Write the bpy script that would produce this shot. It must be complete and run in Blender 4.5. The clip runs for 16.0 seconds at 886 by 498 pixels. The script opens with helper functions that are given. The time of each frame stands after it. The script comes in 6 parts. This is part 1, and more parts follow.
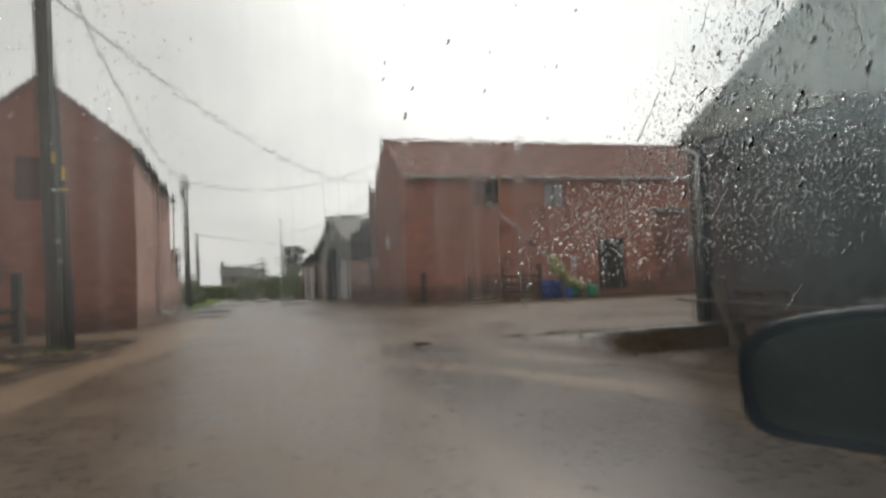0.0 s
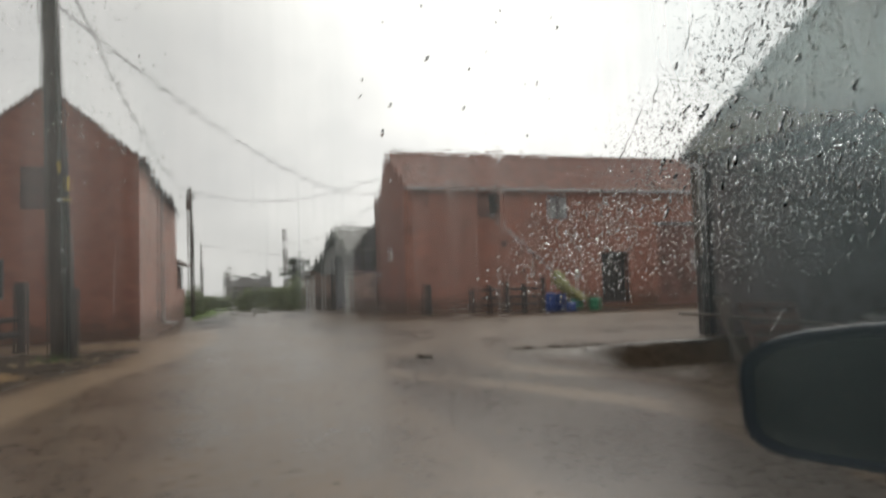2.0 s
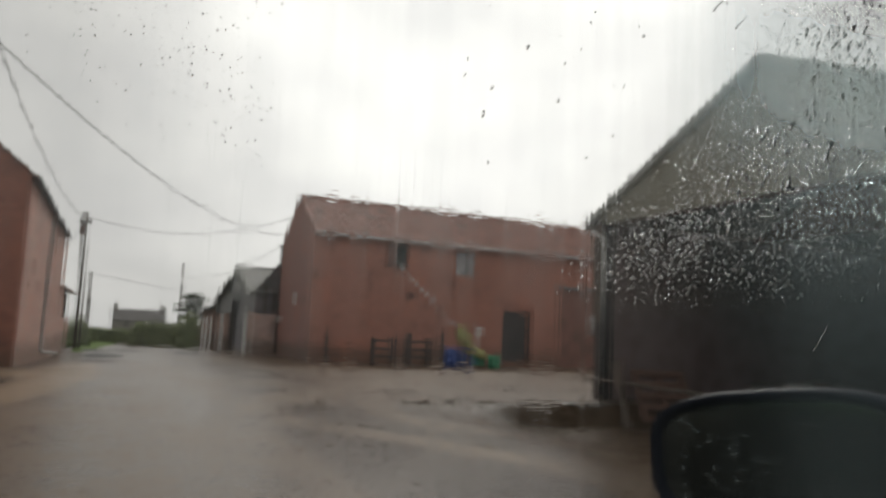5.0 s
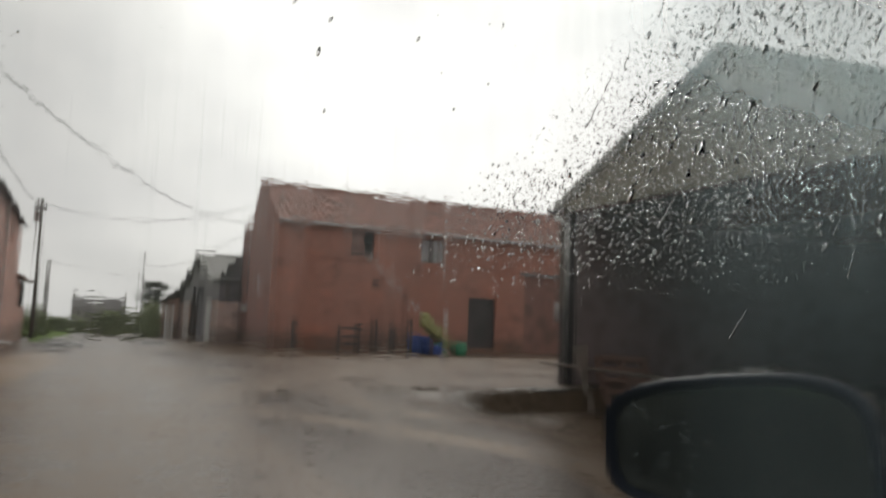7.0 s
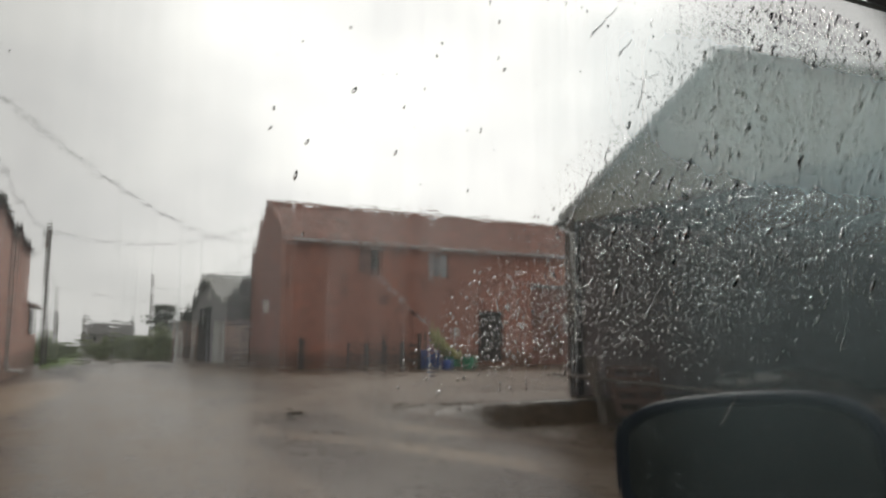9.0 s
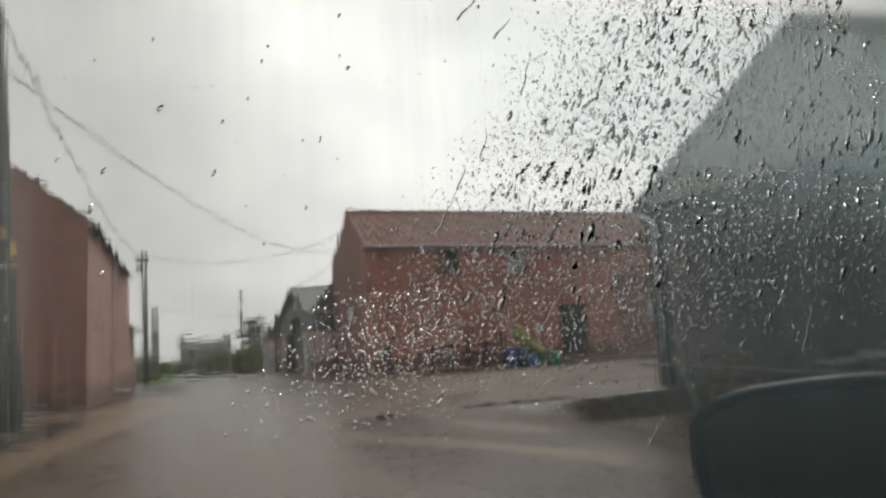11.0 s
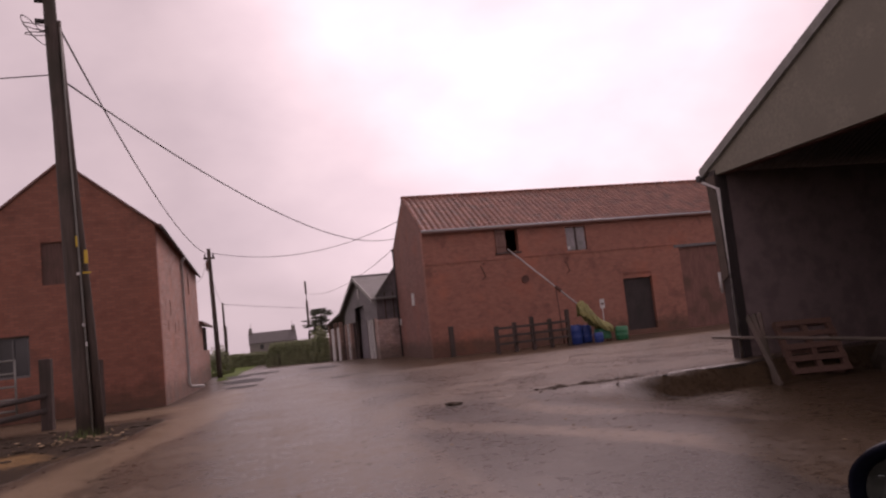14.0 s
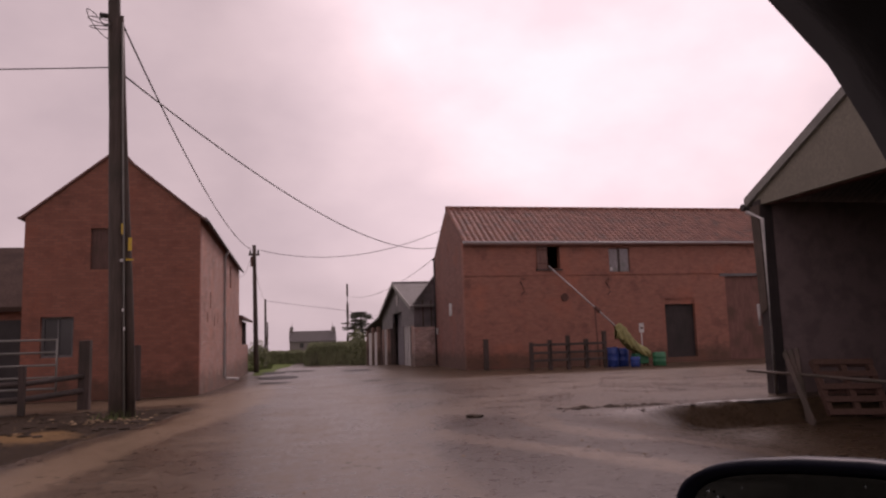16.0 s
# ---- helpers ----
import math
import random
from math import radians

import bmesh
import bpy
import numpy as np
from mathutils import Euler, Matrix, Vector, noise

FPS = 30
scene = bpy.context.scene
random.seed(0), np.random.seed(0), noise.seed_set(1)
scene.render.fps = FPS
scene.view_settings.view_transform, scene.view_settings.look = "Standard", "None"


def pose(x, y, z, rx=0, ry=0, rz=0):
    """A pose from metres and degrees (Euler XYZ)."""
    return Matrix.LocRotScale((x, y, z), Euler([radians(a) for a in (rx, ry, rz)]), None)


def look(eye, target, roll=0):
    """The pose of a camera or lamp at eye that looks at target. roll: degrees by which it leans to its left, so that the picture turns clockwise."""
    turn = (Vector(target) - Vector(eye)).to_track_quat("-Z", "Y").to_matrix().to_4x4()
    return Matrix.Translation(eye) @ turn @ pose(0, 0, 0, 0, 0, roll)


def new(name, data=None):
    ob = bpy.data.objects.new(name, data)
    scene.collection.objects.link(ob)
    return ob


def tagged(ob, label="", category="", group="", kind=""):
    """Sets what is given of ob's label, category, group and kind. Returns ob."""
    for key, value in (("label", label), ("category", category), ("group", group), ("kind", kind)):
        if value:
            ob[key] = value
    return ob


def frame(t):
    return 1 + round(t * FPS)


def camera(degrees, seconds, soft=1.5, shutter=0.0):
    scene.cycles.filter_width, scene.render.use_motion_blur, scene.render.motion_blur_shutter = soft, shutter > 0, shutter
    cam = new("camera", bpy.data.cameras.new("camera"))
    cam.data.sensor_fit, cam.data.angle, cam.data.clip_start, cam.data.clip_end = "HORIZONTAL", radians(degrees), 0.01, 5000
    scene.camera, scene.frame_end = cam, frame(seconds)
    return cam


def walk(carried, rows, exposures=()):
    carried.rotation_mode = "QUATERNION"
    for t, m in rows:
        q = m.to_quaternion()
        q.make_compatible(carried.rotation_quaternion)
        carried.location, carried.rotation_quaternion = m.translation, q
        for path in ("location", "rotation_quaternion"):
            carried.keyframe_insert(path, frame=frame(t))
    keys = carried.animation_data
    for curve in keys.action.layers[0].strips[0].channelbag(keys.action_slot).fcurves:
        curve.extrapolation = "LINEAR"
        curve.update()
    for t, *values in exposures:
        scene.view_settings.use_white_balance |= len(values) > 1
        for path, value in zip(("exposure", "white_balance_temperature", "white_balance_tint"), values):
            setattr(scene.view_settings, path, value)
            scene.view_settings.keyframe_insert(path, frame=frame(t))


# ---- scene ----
cam = camera(62.9, 16.0, soft=2.3)
PATH = [
    (0, pose(-0.016, -0.033, 1.201, 91.64, 1.93, -16.91)),
    (0.5, pose(-0.014, -0.033, 1.201, 91.78, 1.73, -16.20)),
    (1, pose(-0.016, -0.033, 1.202, 92.09, 1.43, -16.08)),
    (1.5, pose(-0.012, -0.033, 1.201, 92.51, 1.23, -16.11)),
    (2, pose(-0.011, -0.033, 1.202, 92.61, 1.54, -16.66)),
    (2.5, pose(-0.013, -0.033, 1.201, 92.81, 1.57, -17.28)),
    (3, pose(-0.072, -0.016, 1.222, 93.15, 1.34, -17.78)),
    (3.5, pose(-0.080, -0.013, 1.228, 94.00, 0.91, -18.55)),
    (4, pose(-0.074, -0.018, 1.204, 95.59, -0.21, -20.76)),
    (4.5, pose(-0.062, -0.021, 1.198, 95.97, -1.46, -22.75)),
    (5, pose(-0.040, -0.018, 1.190, 96.73, -2.52, -24.36)),
    (7.5, pose(-0.012, -0.003, 1.192, 95.58, -1.56, -27.59)),
    (8, pose(-0.018, -0.002, 1.196, 95.88, -0.76, -27.70)),
    (8.5, pose(-0.014, -0.005, 1.199, 96.39, -0.52, -26.74)),
    (9, pose(-0.010, -0.008, 1.206, 96.90, -0.35, -26.31)),
    (9.5, pose(-0.010, -0.01, 1.208, 97.32, 0.01, -24.73)),
    (10, pose(0.004, -0.012, 1.206, 97.66, 0.47, -21.93)),
    (12, pose(0.034, 0.006, 1.236, 96.45, 5.10, -18.90)),
    (12.3, pose(0.037, 0.022, 1.262, 96.40, 5.34, -18.75)),
    (12.4, pose(0.039, 0.028, 1.273, 96.38, 5.34, -18.80)),
    (12.5, pose(0.040, 0.0326, 1.285, 96.31, 5.46, -19.04)),
    (12.6, pose(0.030, 0.072, 1.320, 96.34, 5.50, -18.95)),
    (12.7, pose(0.012, 0.112, 1.316, 96.32, 5.70, -18.75)),
    (13, pose(-0.051, 0.118, 1.294, 96.26, 6.27, -18.09)),
    (13.5, pose(-0.050, 0.118, 1.289, 96.11, 4.60, -17.19)),
    (14, pose(0.036, 0.118, 1.284, 95.87, 6.05, -14.79)),
    (14.5, pose(0.124, 0.118, 1.293, 96.45, 4.50, -13.59)),
    (15, pose(0.220, 0.044, 1.285, 98.18, 3.01, -13.72)),
    (15.5, pose(0.226, 0.034, 1.273, 97.76, 1.45, -14.64)),
    (16, pose(0.230, 0.034, 1.259, 96.95, 1.74, -11.67)),
]
walk(cam, PATH, exposures=[
    (0, 1.15, 6600, 8), (2.6, 1.08, 6600, 8), (3.0, 0.98, 6600, 8), (5.2, 0.96, 6600, 8), (7.4, 1.06, 6600, 8), (8.6, 1.03, 6600, 8), (10.2, 0.93, 6600, 8), (12.2, 0.78, 6600, 9), (12.5, 0.52, 6800, 27), (12.8, 0.42, 7150, 44), (14.2, 0.42, 7200, 46), (16, 0.28, 7250, 45)])

# ---- sky and sun ----
SUN_BEARING, SUN_HEIGHT = 25.0, 38.0
world = bpy.data.worlds.new("world")
scene.world = world
world.use_nodes = True
wn, wl = world.node_tree.nodes, world.node_tree.links
wn.clear()
sky = wn.new("ShaderNodeTexSky")
sky.sky_type, sky.sun_disc = "NISHITA", False
sky.sun_elevation, sky.sun_rotation = radians(SUN_HEIGHT), radians(SUN_BEARING)
sky.dust_density, sky.air_density = 4.0, 1.0
bw = wn.new("ShaderNodeHueSaturation")
bw.inputs["Saturation"].default_value = 0.06
wl.new(sky.outputs[0], bw.inputs["Color"])
wco = wn.new("ShaderNodeTexCoord")
wmap = wn.new("ShaderNodeMapping")
wmap.inputs["Scale"].default_value = (1.0, 1.0, 1.7)
cloud = wn.new("ShaderNodeTexNoise")
cloud.inputs["Scale"].default_value, cloud.inputs["Detail"].default_value = 5.2, 6.0
cramp = wn.new("ShaderNodeValToRGB")
cramp.color_ramp.elements[0].position, cramp.color_ramp.elements[0].color = 0.34, (0.91, 0.91, 0.92, 1)
cramp.color_ramp.elements[1].position, cramp.color_ramp.elements[1].color = 0.66, (1.07, 1.068, 1.06, 1)
cmul = wn.new("ShaderNodeMix")
cmul.data_type, cmul.blend_type = "RGBA", "MULTIPLY"
cmul.inputs[0].default_value = 1.0
# the brightness of the clear sky, flattened as by thick cloud
lum = wn.new("ShaderNodeRGBToBW")
mul, add, low, top = [wn.new("ShaderNodeMath") for _ in range(4)]
mul.operation, add.operation, low.operation, top.operation = "MULTIPLY", "ADD", "MAXIMUM", "MINIMUM"
mul.inputs[1].default_value, add.inputs[1].default_value, low.inputs[1].default_value, top.inputs[1].default_value = 0.36, 0.9, 4.2, 7.7
for a, b in ((lum, mul), (mul, add), (add, low), (low, top)):
    wl.new(a.outputs[0], b.inputs[0])
wbg = wn.new("ShaderNodeBackground")
wbg.inputs["Strength"].default_value = 0.10
wout = wn.new("ShaderNodeOutputWorld")
wl.new(wco.outputs["Generated"], wmap.inputs["Vector"])
wl.new(wmap.outputs[0], cloud.inputs["Vector"])
wl.new(cloud.outputs[0], cramp.inputs[0])
wl.new(bw.outputs[0], lum.inputs[0])
wl.new(top.outputs[0], cmul.inputs[6])
wl.new(cramp.outputs[0], cmul.inputs[7])
wl.new(cmul.outputs[2], wbg.inputs["Color"])
wl.new(wbg.outputs[0], wout.inputs["Surface"])

sun_data = bpy.data.lights.new("sun", "SUN")
sun_data.energy, sun_data.angle, sun_data.color = 0.9, radians(14), (1.0, 0.97, 0.93)
sun = new("sun", sun_data)
sd = Vector((math.sin(radians(SUN_BEARING)) * math.cos(radians(SUN_HEIGHT)),
             math.cos(radians(SUN_BEARING)) * math.cos(radians(SUN_HEIGHT)), math.sin(radians(SUN_HEIGHT))))
sun.matrix_world = look(sd * 60, (0, 0, 0))

# ---- materials ----
def mat_base(name):
    m = bpy.data.materials.new(name)
    m.use_nodes = True
    nt = m.node_tree
    return m, nt.nodes, nt.links, nt.nodes["Principled BSDF"]


def noise_node(n, l, vec, scale, detail=4.0, rough=0.55):
    t = n.new("ShaderNodeTexNoise")
    t.inputs["Scale"].default_value, t.inputs["Detail"].default_value = scale, detail
    t.inputs["Roughness"].default_value = rough
    l.new(vec, t.inputs["Vector"])
    return t.outputs[0]


def ramp_node(n, l, fac, p0, c0, p1, c1):
    r = n.new("ShaderNodeValToRGB")
    e = r.color_ramp.elements
    e[0].position, e[0].color = p0, (*c0, 1)
    e[1].position, e[1].color = p1, (*c1, 1)
    l.new(fac, r.inputs[0])
    return r.outputs[0]


def mix_node(n, l, fac, a, b, blend="MIX"):
    m = n.new("ShaderNodeMix")
    m.data_type, m.blend_type = "RGBA", blend
    for sock, val in ((m.inputs[0], fac), (m.inputs[6], a), (m.inputs[7], b)):
        if isinstance(val, bpy.types.NodeSocket):
            l.new(val, sock)
        elif isinstance(val, tuple):
            sock.default_value = (*val, 1)
        else:
            sock.default_value = val
    return m.outputs[2]


def math_node(n, l, op, a, b=None, clamp=False):
    m = n.new("ShaderNodeMath")
    m.operation, m.use_clamp = op, clamp
    for sock, val in zip(m.inputs, (a, b)):
        if val is None:
            continue
        if isinstance(val, bpy.types.NodeSocket):
            l.new(val, sock)
        else:
            sock.default_value = val
    return m.outputs[0]


def step_node(n, l, v, a, b):
    m = n.new("ShaderNodeMapRange")
    m.interpolation_type = "SMOOTHSTEP"
    m.inputs["From Min"].default_value, m.inputs["From Max"].default_value = a, b
    l.new(v, m.inputs["Value"])
    return m.outputs[0]


def bump_node(n, l, height, strength, distance, prev=None):
    b = n.new("ShaderNodeBump")
    b.inputs["Strength"].default_value, b.inputs["Distance"].default_value = strength, distance
    l.new(height, b.inputs["Height"])
    if prev is not None:
        l.new(prev, b.inputs["Normal"])
    return b.outputs[0]


def position(n):
    return n.new("ShaderNodeNewGeometry").outputs["Position"]


def plain(name, colour, rough=0.7, metal=0.0, grain=0.25, scale=9.0, bump=0.15, spec=0.4, vary=0.0):
    """A painted, wooden or metal surface with grain and stains at two scales."""
    m, n, l, b = mat_base(name)
    pos = position(n)
    fine, wide = noise_node(n, l, pos, scale * 6, 5), noise_node(n, l, pos, scale * 0.35, 3)
    dark = tuple(c * (1 - grain * 1.3) for c in colour)
    light = tuple(min(1, c * (1 + grain * 0.9)) for c in colour)
    c = ramp_node(n, l, fine, 0.3, dark, 0.7, light)
    c = mix_node(n, l, step_node(n, l, wide, 0.4, 0.68), c, tuple(x * (1 - grain) for x in colour), "MIX")
    if vary:
        info = n.new("ShaderNodeObjectInfo")
        v = n.new("ShaderNodeHueSaturation")
        l.new(c, v.inputs["Color"])
        l.new(math_node(n, l, "ADD", math_node(n, l, "MULTIPLY", info.outputs["Random"], vary * 2), 1 - vary), v.inputs["Value"])
        c = v.outputs[0]
    l.new(c, b.inputs["Base Color"])
    b.inputs["Roughness"].default_value, b.inputs["Metallic"].default_value = rough, metal
    b.inputs["Specular IOR Level"].default_value = spec
    l.new(bump_node(n, l, fine, bump, 0.01), b.inputs["Normal"])
    return m


def wood(name, colour, axis=2, rough=0.75):
    """Weathered timber with grain that runs along one axis."""
    m, n, l, b = mat_base(name)
    mp = n.new("ShaderNodeMapping")
    s = [14.0, 14.0, 14.0]
    s[axis] = 0.9
    mp.inputs["Scale"].default_value = s
    l.new(position(n), mp.inputs["Vector"])
    grain = noise_node(n, l, mp.outputs[0], 2.2, 6, 0.65)
    wide = noise_node(n, l, position(n), 1.1, 3)
    c = ramp_node(n, l, grain, 0.28, tuple(x * 0.5 for x in colour), 0.72, tuple(x * 1.35 for x in colour))
    c = mix_node(n, l, step_node(n, l, wide, 0.45, 0.7), c, (colour[0] * 0.6, colour[1] * 0.68, colour[2] * 0.62))
    l.new(c, b.inputs["Base Color"])
    b.inputs["Roughness"].default_value = rough
    l.new(bump_node(n, l, grain, 0.5, 0.012), b.inputs["Normal"])
    return m


def brick(name, along, colour, mortar=(0.30, 0.25, 0.22), contrast=0.5, rough=0.8):
    """Brickwork: bricks of 215 x 65 mm with 10 mm joints; along is the wall's horizontal axis, 0 for x and 1 for y."""
    m, n, l, b = mat_base(name)
    sep = n.new("ShaderNodeSeparateXYZ")
    l.new(position(n), sep.inputs[0])
    com = n.new("ShaderNodeCombineXYZ")
    l.new(sep.outputs[along], com.inputs[0])
    l.new(sep.outputs[2], com.inputs[1])
    t = n.new("ShaderNodeTexBrick")
    t.inputs["Scale"].default_value = 1.0
    t.inputs["Brick Width"].default_value, t.inputs["Row Height"].default_value = 0.225, 0.075
    t.inputs["Mortar Size"].default_value, t.inputs["Mortar Smooth"].default_value = 0.006, 0.3
    t.inputs["Bias"].default_value = -0.1
    t.inputs["Color1"].default_value = (*[x * (1 - 0.35 * contrast) for x in colour], 1)
    t.inputs["Color2"].default_value = (*[min(1, x * (1 + 0.45 * contrast)) for x in colour], 1)
    t.inputs["Mortar"].default_value = (*mortar, 1)
    l.new(com.outputs[0], t.inputs["Vector"])
    pos = position(n)
    wide = noise_node(n, l, pos, 0.55, 5, 0.6)
    mid = noise_node(n, l, pos, 2.6, 5, 0.65)
    fine = noise_node(n, l, pos, 30, 3)
    c = mix_node(n, l, math_node(n, l, "MULTIPLY", step_node(n, l, mid, 0.45, 0.75), 0.4), t.outputs[0], tuple(x * f for x, f in zip(colour, (0.55, 0.5, 0.55))))
    c = mix_node(n, l, math_node(n, l, "MULTIPLY", step_node(n, l, wide, 0.5, 0.75), 0.7), c, (colour[0] * 1.25, colour[1] * 1.0, colour[2] * 0.85))
    c = mix_node(n, l, math_node(n, l, "MULTIPLY", step_node(n, l, fine, 0.55, 0.8), 0.25), c, (0.12, 0.08, 0.07))
    soot = step_node(n, l, noise_node(n, l, pos, 0.9, 6, 0.7), 0.52, 0.68)
    c = mix_node(n, l, math_node(n, l, "MULTIPLY", soot, 0.4), c, (0.10, 0.055, 0.045))
    # green-black damp that creeps up the foot of the wall
    foot = math_node(n, l, "ADD", sep.outputs[2], math_node(n, l, "MULTIPLY", mid, -1.0))
    c = mix_node(n, l, math_node(n, l, "MULTIPLY", step_node(n, l, foot, 0.25, -0.45), 0.6), c, (0.055, 0.05, 0.035))
    l.new(c, b.inputs["Base Color"])
    b.inputs["Roughness"].default_value = rough
    b.inputs["Specular IOR Level"].default_value = 0.3
    inv = math_node(n, l, "SUBTRACT", 1.0, t.outputs["Fac"])
    nb = bump_node(n, l, inv, 0.6, 0.008)
    l.new(bump_node(n, l, fine, 0.3, 0.006, nb), b.inputs["Normal"])
    return m


def tile_mat(name, colour):
    m, n, l, b = mat_base(name)
    info = n.new("ShaderNodeObjectInfo")
    isl = n.new("ShaderNodeNewGeometry").outputs["Random Per Island"]
    rnd = math_node(n, l, "FRACT", math_node(n, l, "ADD", info.outputs["Random"], isl))
    pos = position(n)
    c = ramp_node(n, l, rnd, 0.0, tuple(x * 0.78 for x in colour), 1.0, tuple(x * 1.2 for x in colour))
    lichen = step_node(n, l, noise_node(n, l, pos, 1.3, 6, 0.65), 0.5, 0.72)
    c = mix_node(n, l, math_node(n, l, "MULTIPLY", lichen, 0.7), c, (0.10, 0.085, 0.075))
    fine = noise_node(n, l, pos, 40, 3)
    c = mix_node(n, l, math_node(n, l, "MULTIPLY", step_node(n, l, fine, 0.5, 0.75), 0.25), c, (0.26, 0.19, 0.15))
    l.new(c, b.inputs["Base Color"])
    b.inputs["Roughness"].default_value = 0.62
    b.inputs["Specular IOR Level"].default_value = 0.18
    l.new(bump_node(n, l, fine, 0.3, 0.006), b.inputs["Normal"])
    return m


def sheet_mat(name, colour, along, pitch=0.15, rough=0.6):
    """Corrugated or boarded sheet with ribs across one axis."""
    m, n, l, b = mat_base(name)
    pos = position(n)
    sep = n.new("ShaderNodeSeparateXYZ")
    l.new(pos, sep.inputs[0])
    rib = math_node(n, l, "SINE", math_node(n, l, "MULTIPLY", sep.outputs[along], 2 * math.pi / pitch))
    wide, fine = noise_node(n, l, pos, 0.8, 5, 0.6), noise_node(n, l, pos, 14, 5)
    c = ramp_node(n, l, fine, 0.3, tuple(x * 0.7 for x in colour), 0.7, tuple(x * 1.2 for x in colour))
    c = mix_node(n, l, math_node(n, l, "MULTIPLY", step_node(n, l, wide, 0.45, 0.7), 0.7), c, tuple(x * f for x, f in zip(colour, (0.6, 0.62, 0.5))))
    l.new(c, b.inputs["Base Color"])
    b.inputs["Roughness"].default_value = rough
    nb = bump_node(n, l, rib, 0.8, 0.02)
    l.new(bump_node(n, l, fine, 0.2, 0.006, nb), b.inputs["Normal"])
    return m


def ground_mat():
    """Wet tarmac, washed silt, mud, stony verge and rough grass; how much of each lies where is kept with the ground's vertices."""
    m, n, l, b = mat_base("wet_ground")
    pos = position(n)
    wide, mid = noise_node(n, l, pos, 0.35, 5, 0.6), noise_node(n, l, pos, 1.3, 6, 0.65)
    fine, grit = noise_node(n, l, pos, 9, 6, 0.72), noise_node(n, l, pos, 60, 3)
    blotch = noise_node(n, l, pos, 3.1, 6, 0.75)

    def add(a, b):
        return math_node(n, l, "ADD", a, b)

    def mul(a, b):
        return math_node(n, l, "MULTIPLY", a, b)

    def cover(name, a=0.36, c=0.66):
        """Share of one kind of ground, with a ragged edge."""
        at = n.new("ShaderNodeAttribute")
        at.attribute_name = name
        rag = add(mul(add(mid, -0.5), 1.0), mul(add(fine, -0.5), 0.8))
        return step_node(n, l, add(at.outputs["Fac"], rag), a, c)
    road = ramp_node(n, l, fine, 0.30, (0.042, 0.030, 0.022), 0.70, (0.082, 0.060, 0.044))
    silt = ramp_node(n, l, fine, 0.30, (0.124, 0.086, 0.055), 0.72, (0.176, 0.123, 0.080))
    mud = ramp_node(n, l, fine, 0.30, (0.036, 0.023, 0.014), 0.72, (0.070, 0.047, 0.028))
    dirt = ramp_node(n, l, fine, 0.34, (0.016, 0.011, 0.008), 0.68, (0.072, 0.050, 0.034))
    green = ramp_node(n, l, fine, 0.3, (0.05, 0.085, 0.018), 0.72, (0.13, 0.18, 0.05))
    # thin silt left in patches over worn tarmac
    c = mix_node(n, l, mul(step_node(n, l, wide, 0.42, 0.66), 0.5), road, silt)
    c = mix_node(n, l, mul(step_node(n, l, blotch, 0.50, 0.66), 0.45), c, (0.042, 0.035, 0.029))
    k_silt, k_mud, k_verge, k_lawn = cover("silt", 0.22, 0.85), cover("mud"), cover("verge"), cover("lawn")
    c = mix_node(n, l, mul(k_silt, mul(add(0.45, mid), 0.65)), c, silt)
    c = mix_node(n, l, mul(cover("track", 0.3, 0.85), 0.68), c, ramp_node(n, l, fine, 0.30, (0.17, 0.122, 0.080), 0.72, (0.25, 0.182, 0.122)))
    # right of the road darkened: the barn's reflection put into the tarmac colour
    c = mix_node(n, l, mul(cover("tar_reflection"), 0.6), c, (0.024, 0.019, 0.016))
    c = mix_node(n, l, k_mud, c, mud)
    c = mix_node(n, l, k_verge, c, dirt)
    c = mix_node(n, l, mul(cover("sand", 0.35, 0.85), 0.75), c, (0.27, 0.165, 0.075))
    c = mix_node(n, l, k_lawn, c, green)
    # loose grit, pale and dark
    c = mix_node(n, l, mul(step_node(n, l, grit, 0.62, 0.70), 0.5), c, (0.17, 0.14, 0.115))
    c = mix_node(n, l, mul(step_node(n, l, grit, 0.38, 0.30), 0.6), c, (0.016, 0.013, 0.011))
    # shallow pits worn into the road hold dark water
    pit = mul(step_node(n, l, noise_node(n, l, pos, 5.5, 6, 0.75), 0.57, 0.64), step_node(n, l, wide, 0.44, 0.56))
    c = mix_node(n, l, mul(pit, 0.75), c, (0.026, 0.020, 0.016))
    speck = step_node(n, l, noise_node(n, l, pos, 22, 4, 0.7), 0.60, 0.68)
    c = mix_node(n, l, mul(speck, 0.55), c, (0.018, 0.018, 0.015))
    l.new(c, b.inputs["Base Color"])
    # standing water in shallow hollows shines; rain breaks up the rest
    dry = math_node(n, l, "MAXIMUM", k_lawn, mul(k_verge, 0.8))
    film = step_node(n, l, add(mul(wide, 0.6), mul(mid, 0.4)), 0.44, 0.60)
    r = add(add(0.24, mul(film, 0.07)), add(mul(step_node(n, l, fine, 0.35, 0.65), 0.09), mul(dry, 0.45)))
    l.new(add(add(r, mul(k_silt, 0.05)), mul(pit, 0.3)), b.inputs["Roughness"])
    packed = n.new("ShaderNodeAttribute")
    packed.attribute_name = "packed"
    l.new(add(add(0.135, mul(dry, -0.11)), mul(packed.outputs["Fac"], math_node(n, l, "ADD", -0.078, mul(dry, 0.075)))), b.inputs["Specular IOR Level"])
    nb = bump_node(n, l, blotch, 0.06, 0.02)
    nb = bump_node(n, l, mul(noise_node(n, l, pos, 14, 5, 0.7), k_verge), 0.7, 0.05, nb)
    nb = bump_node(n, l, fine, 0.22, 0.009, nb)
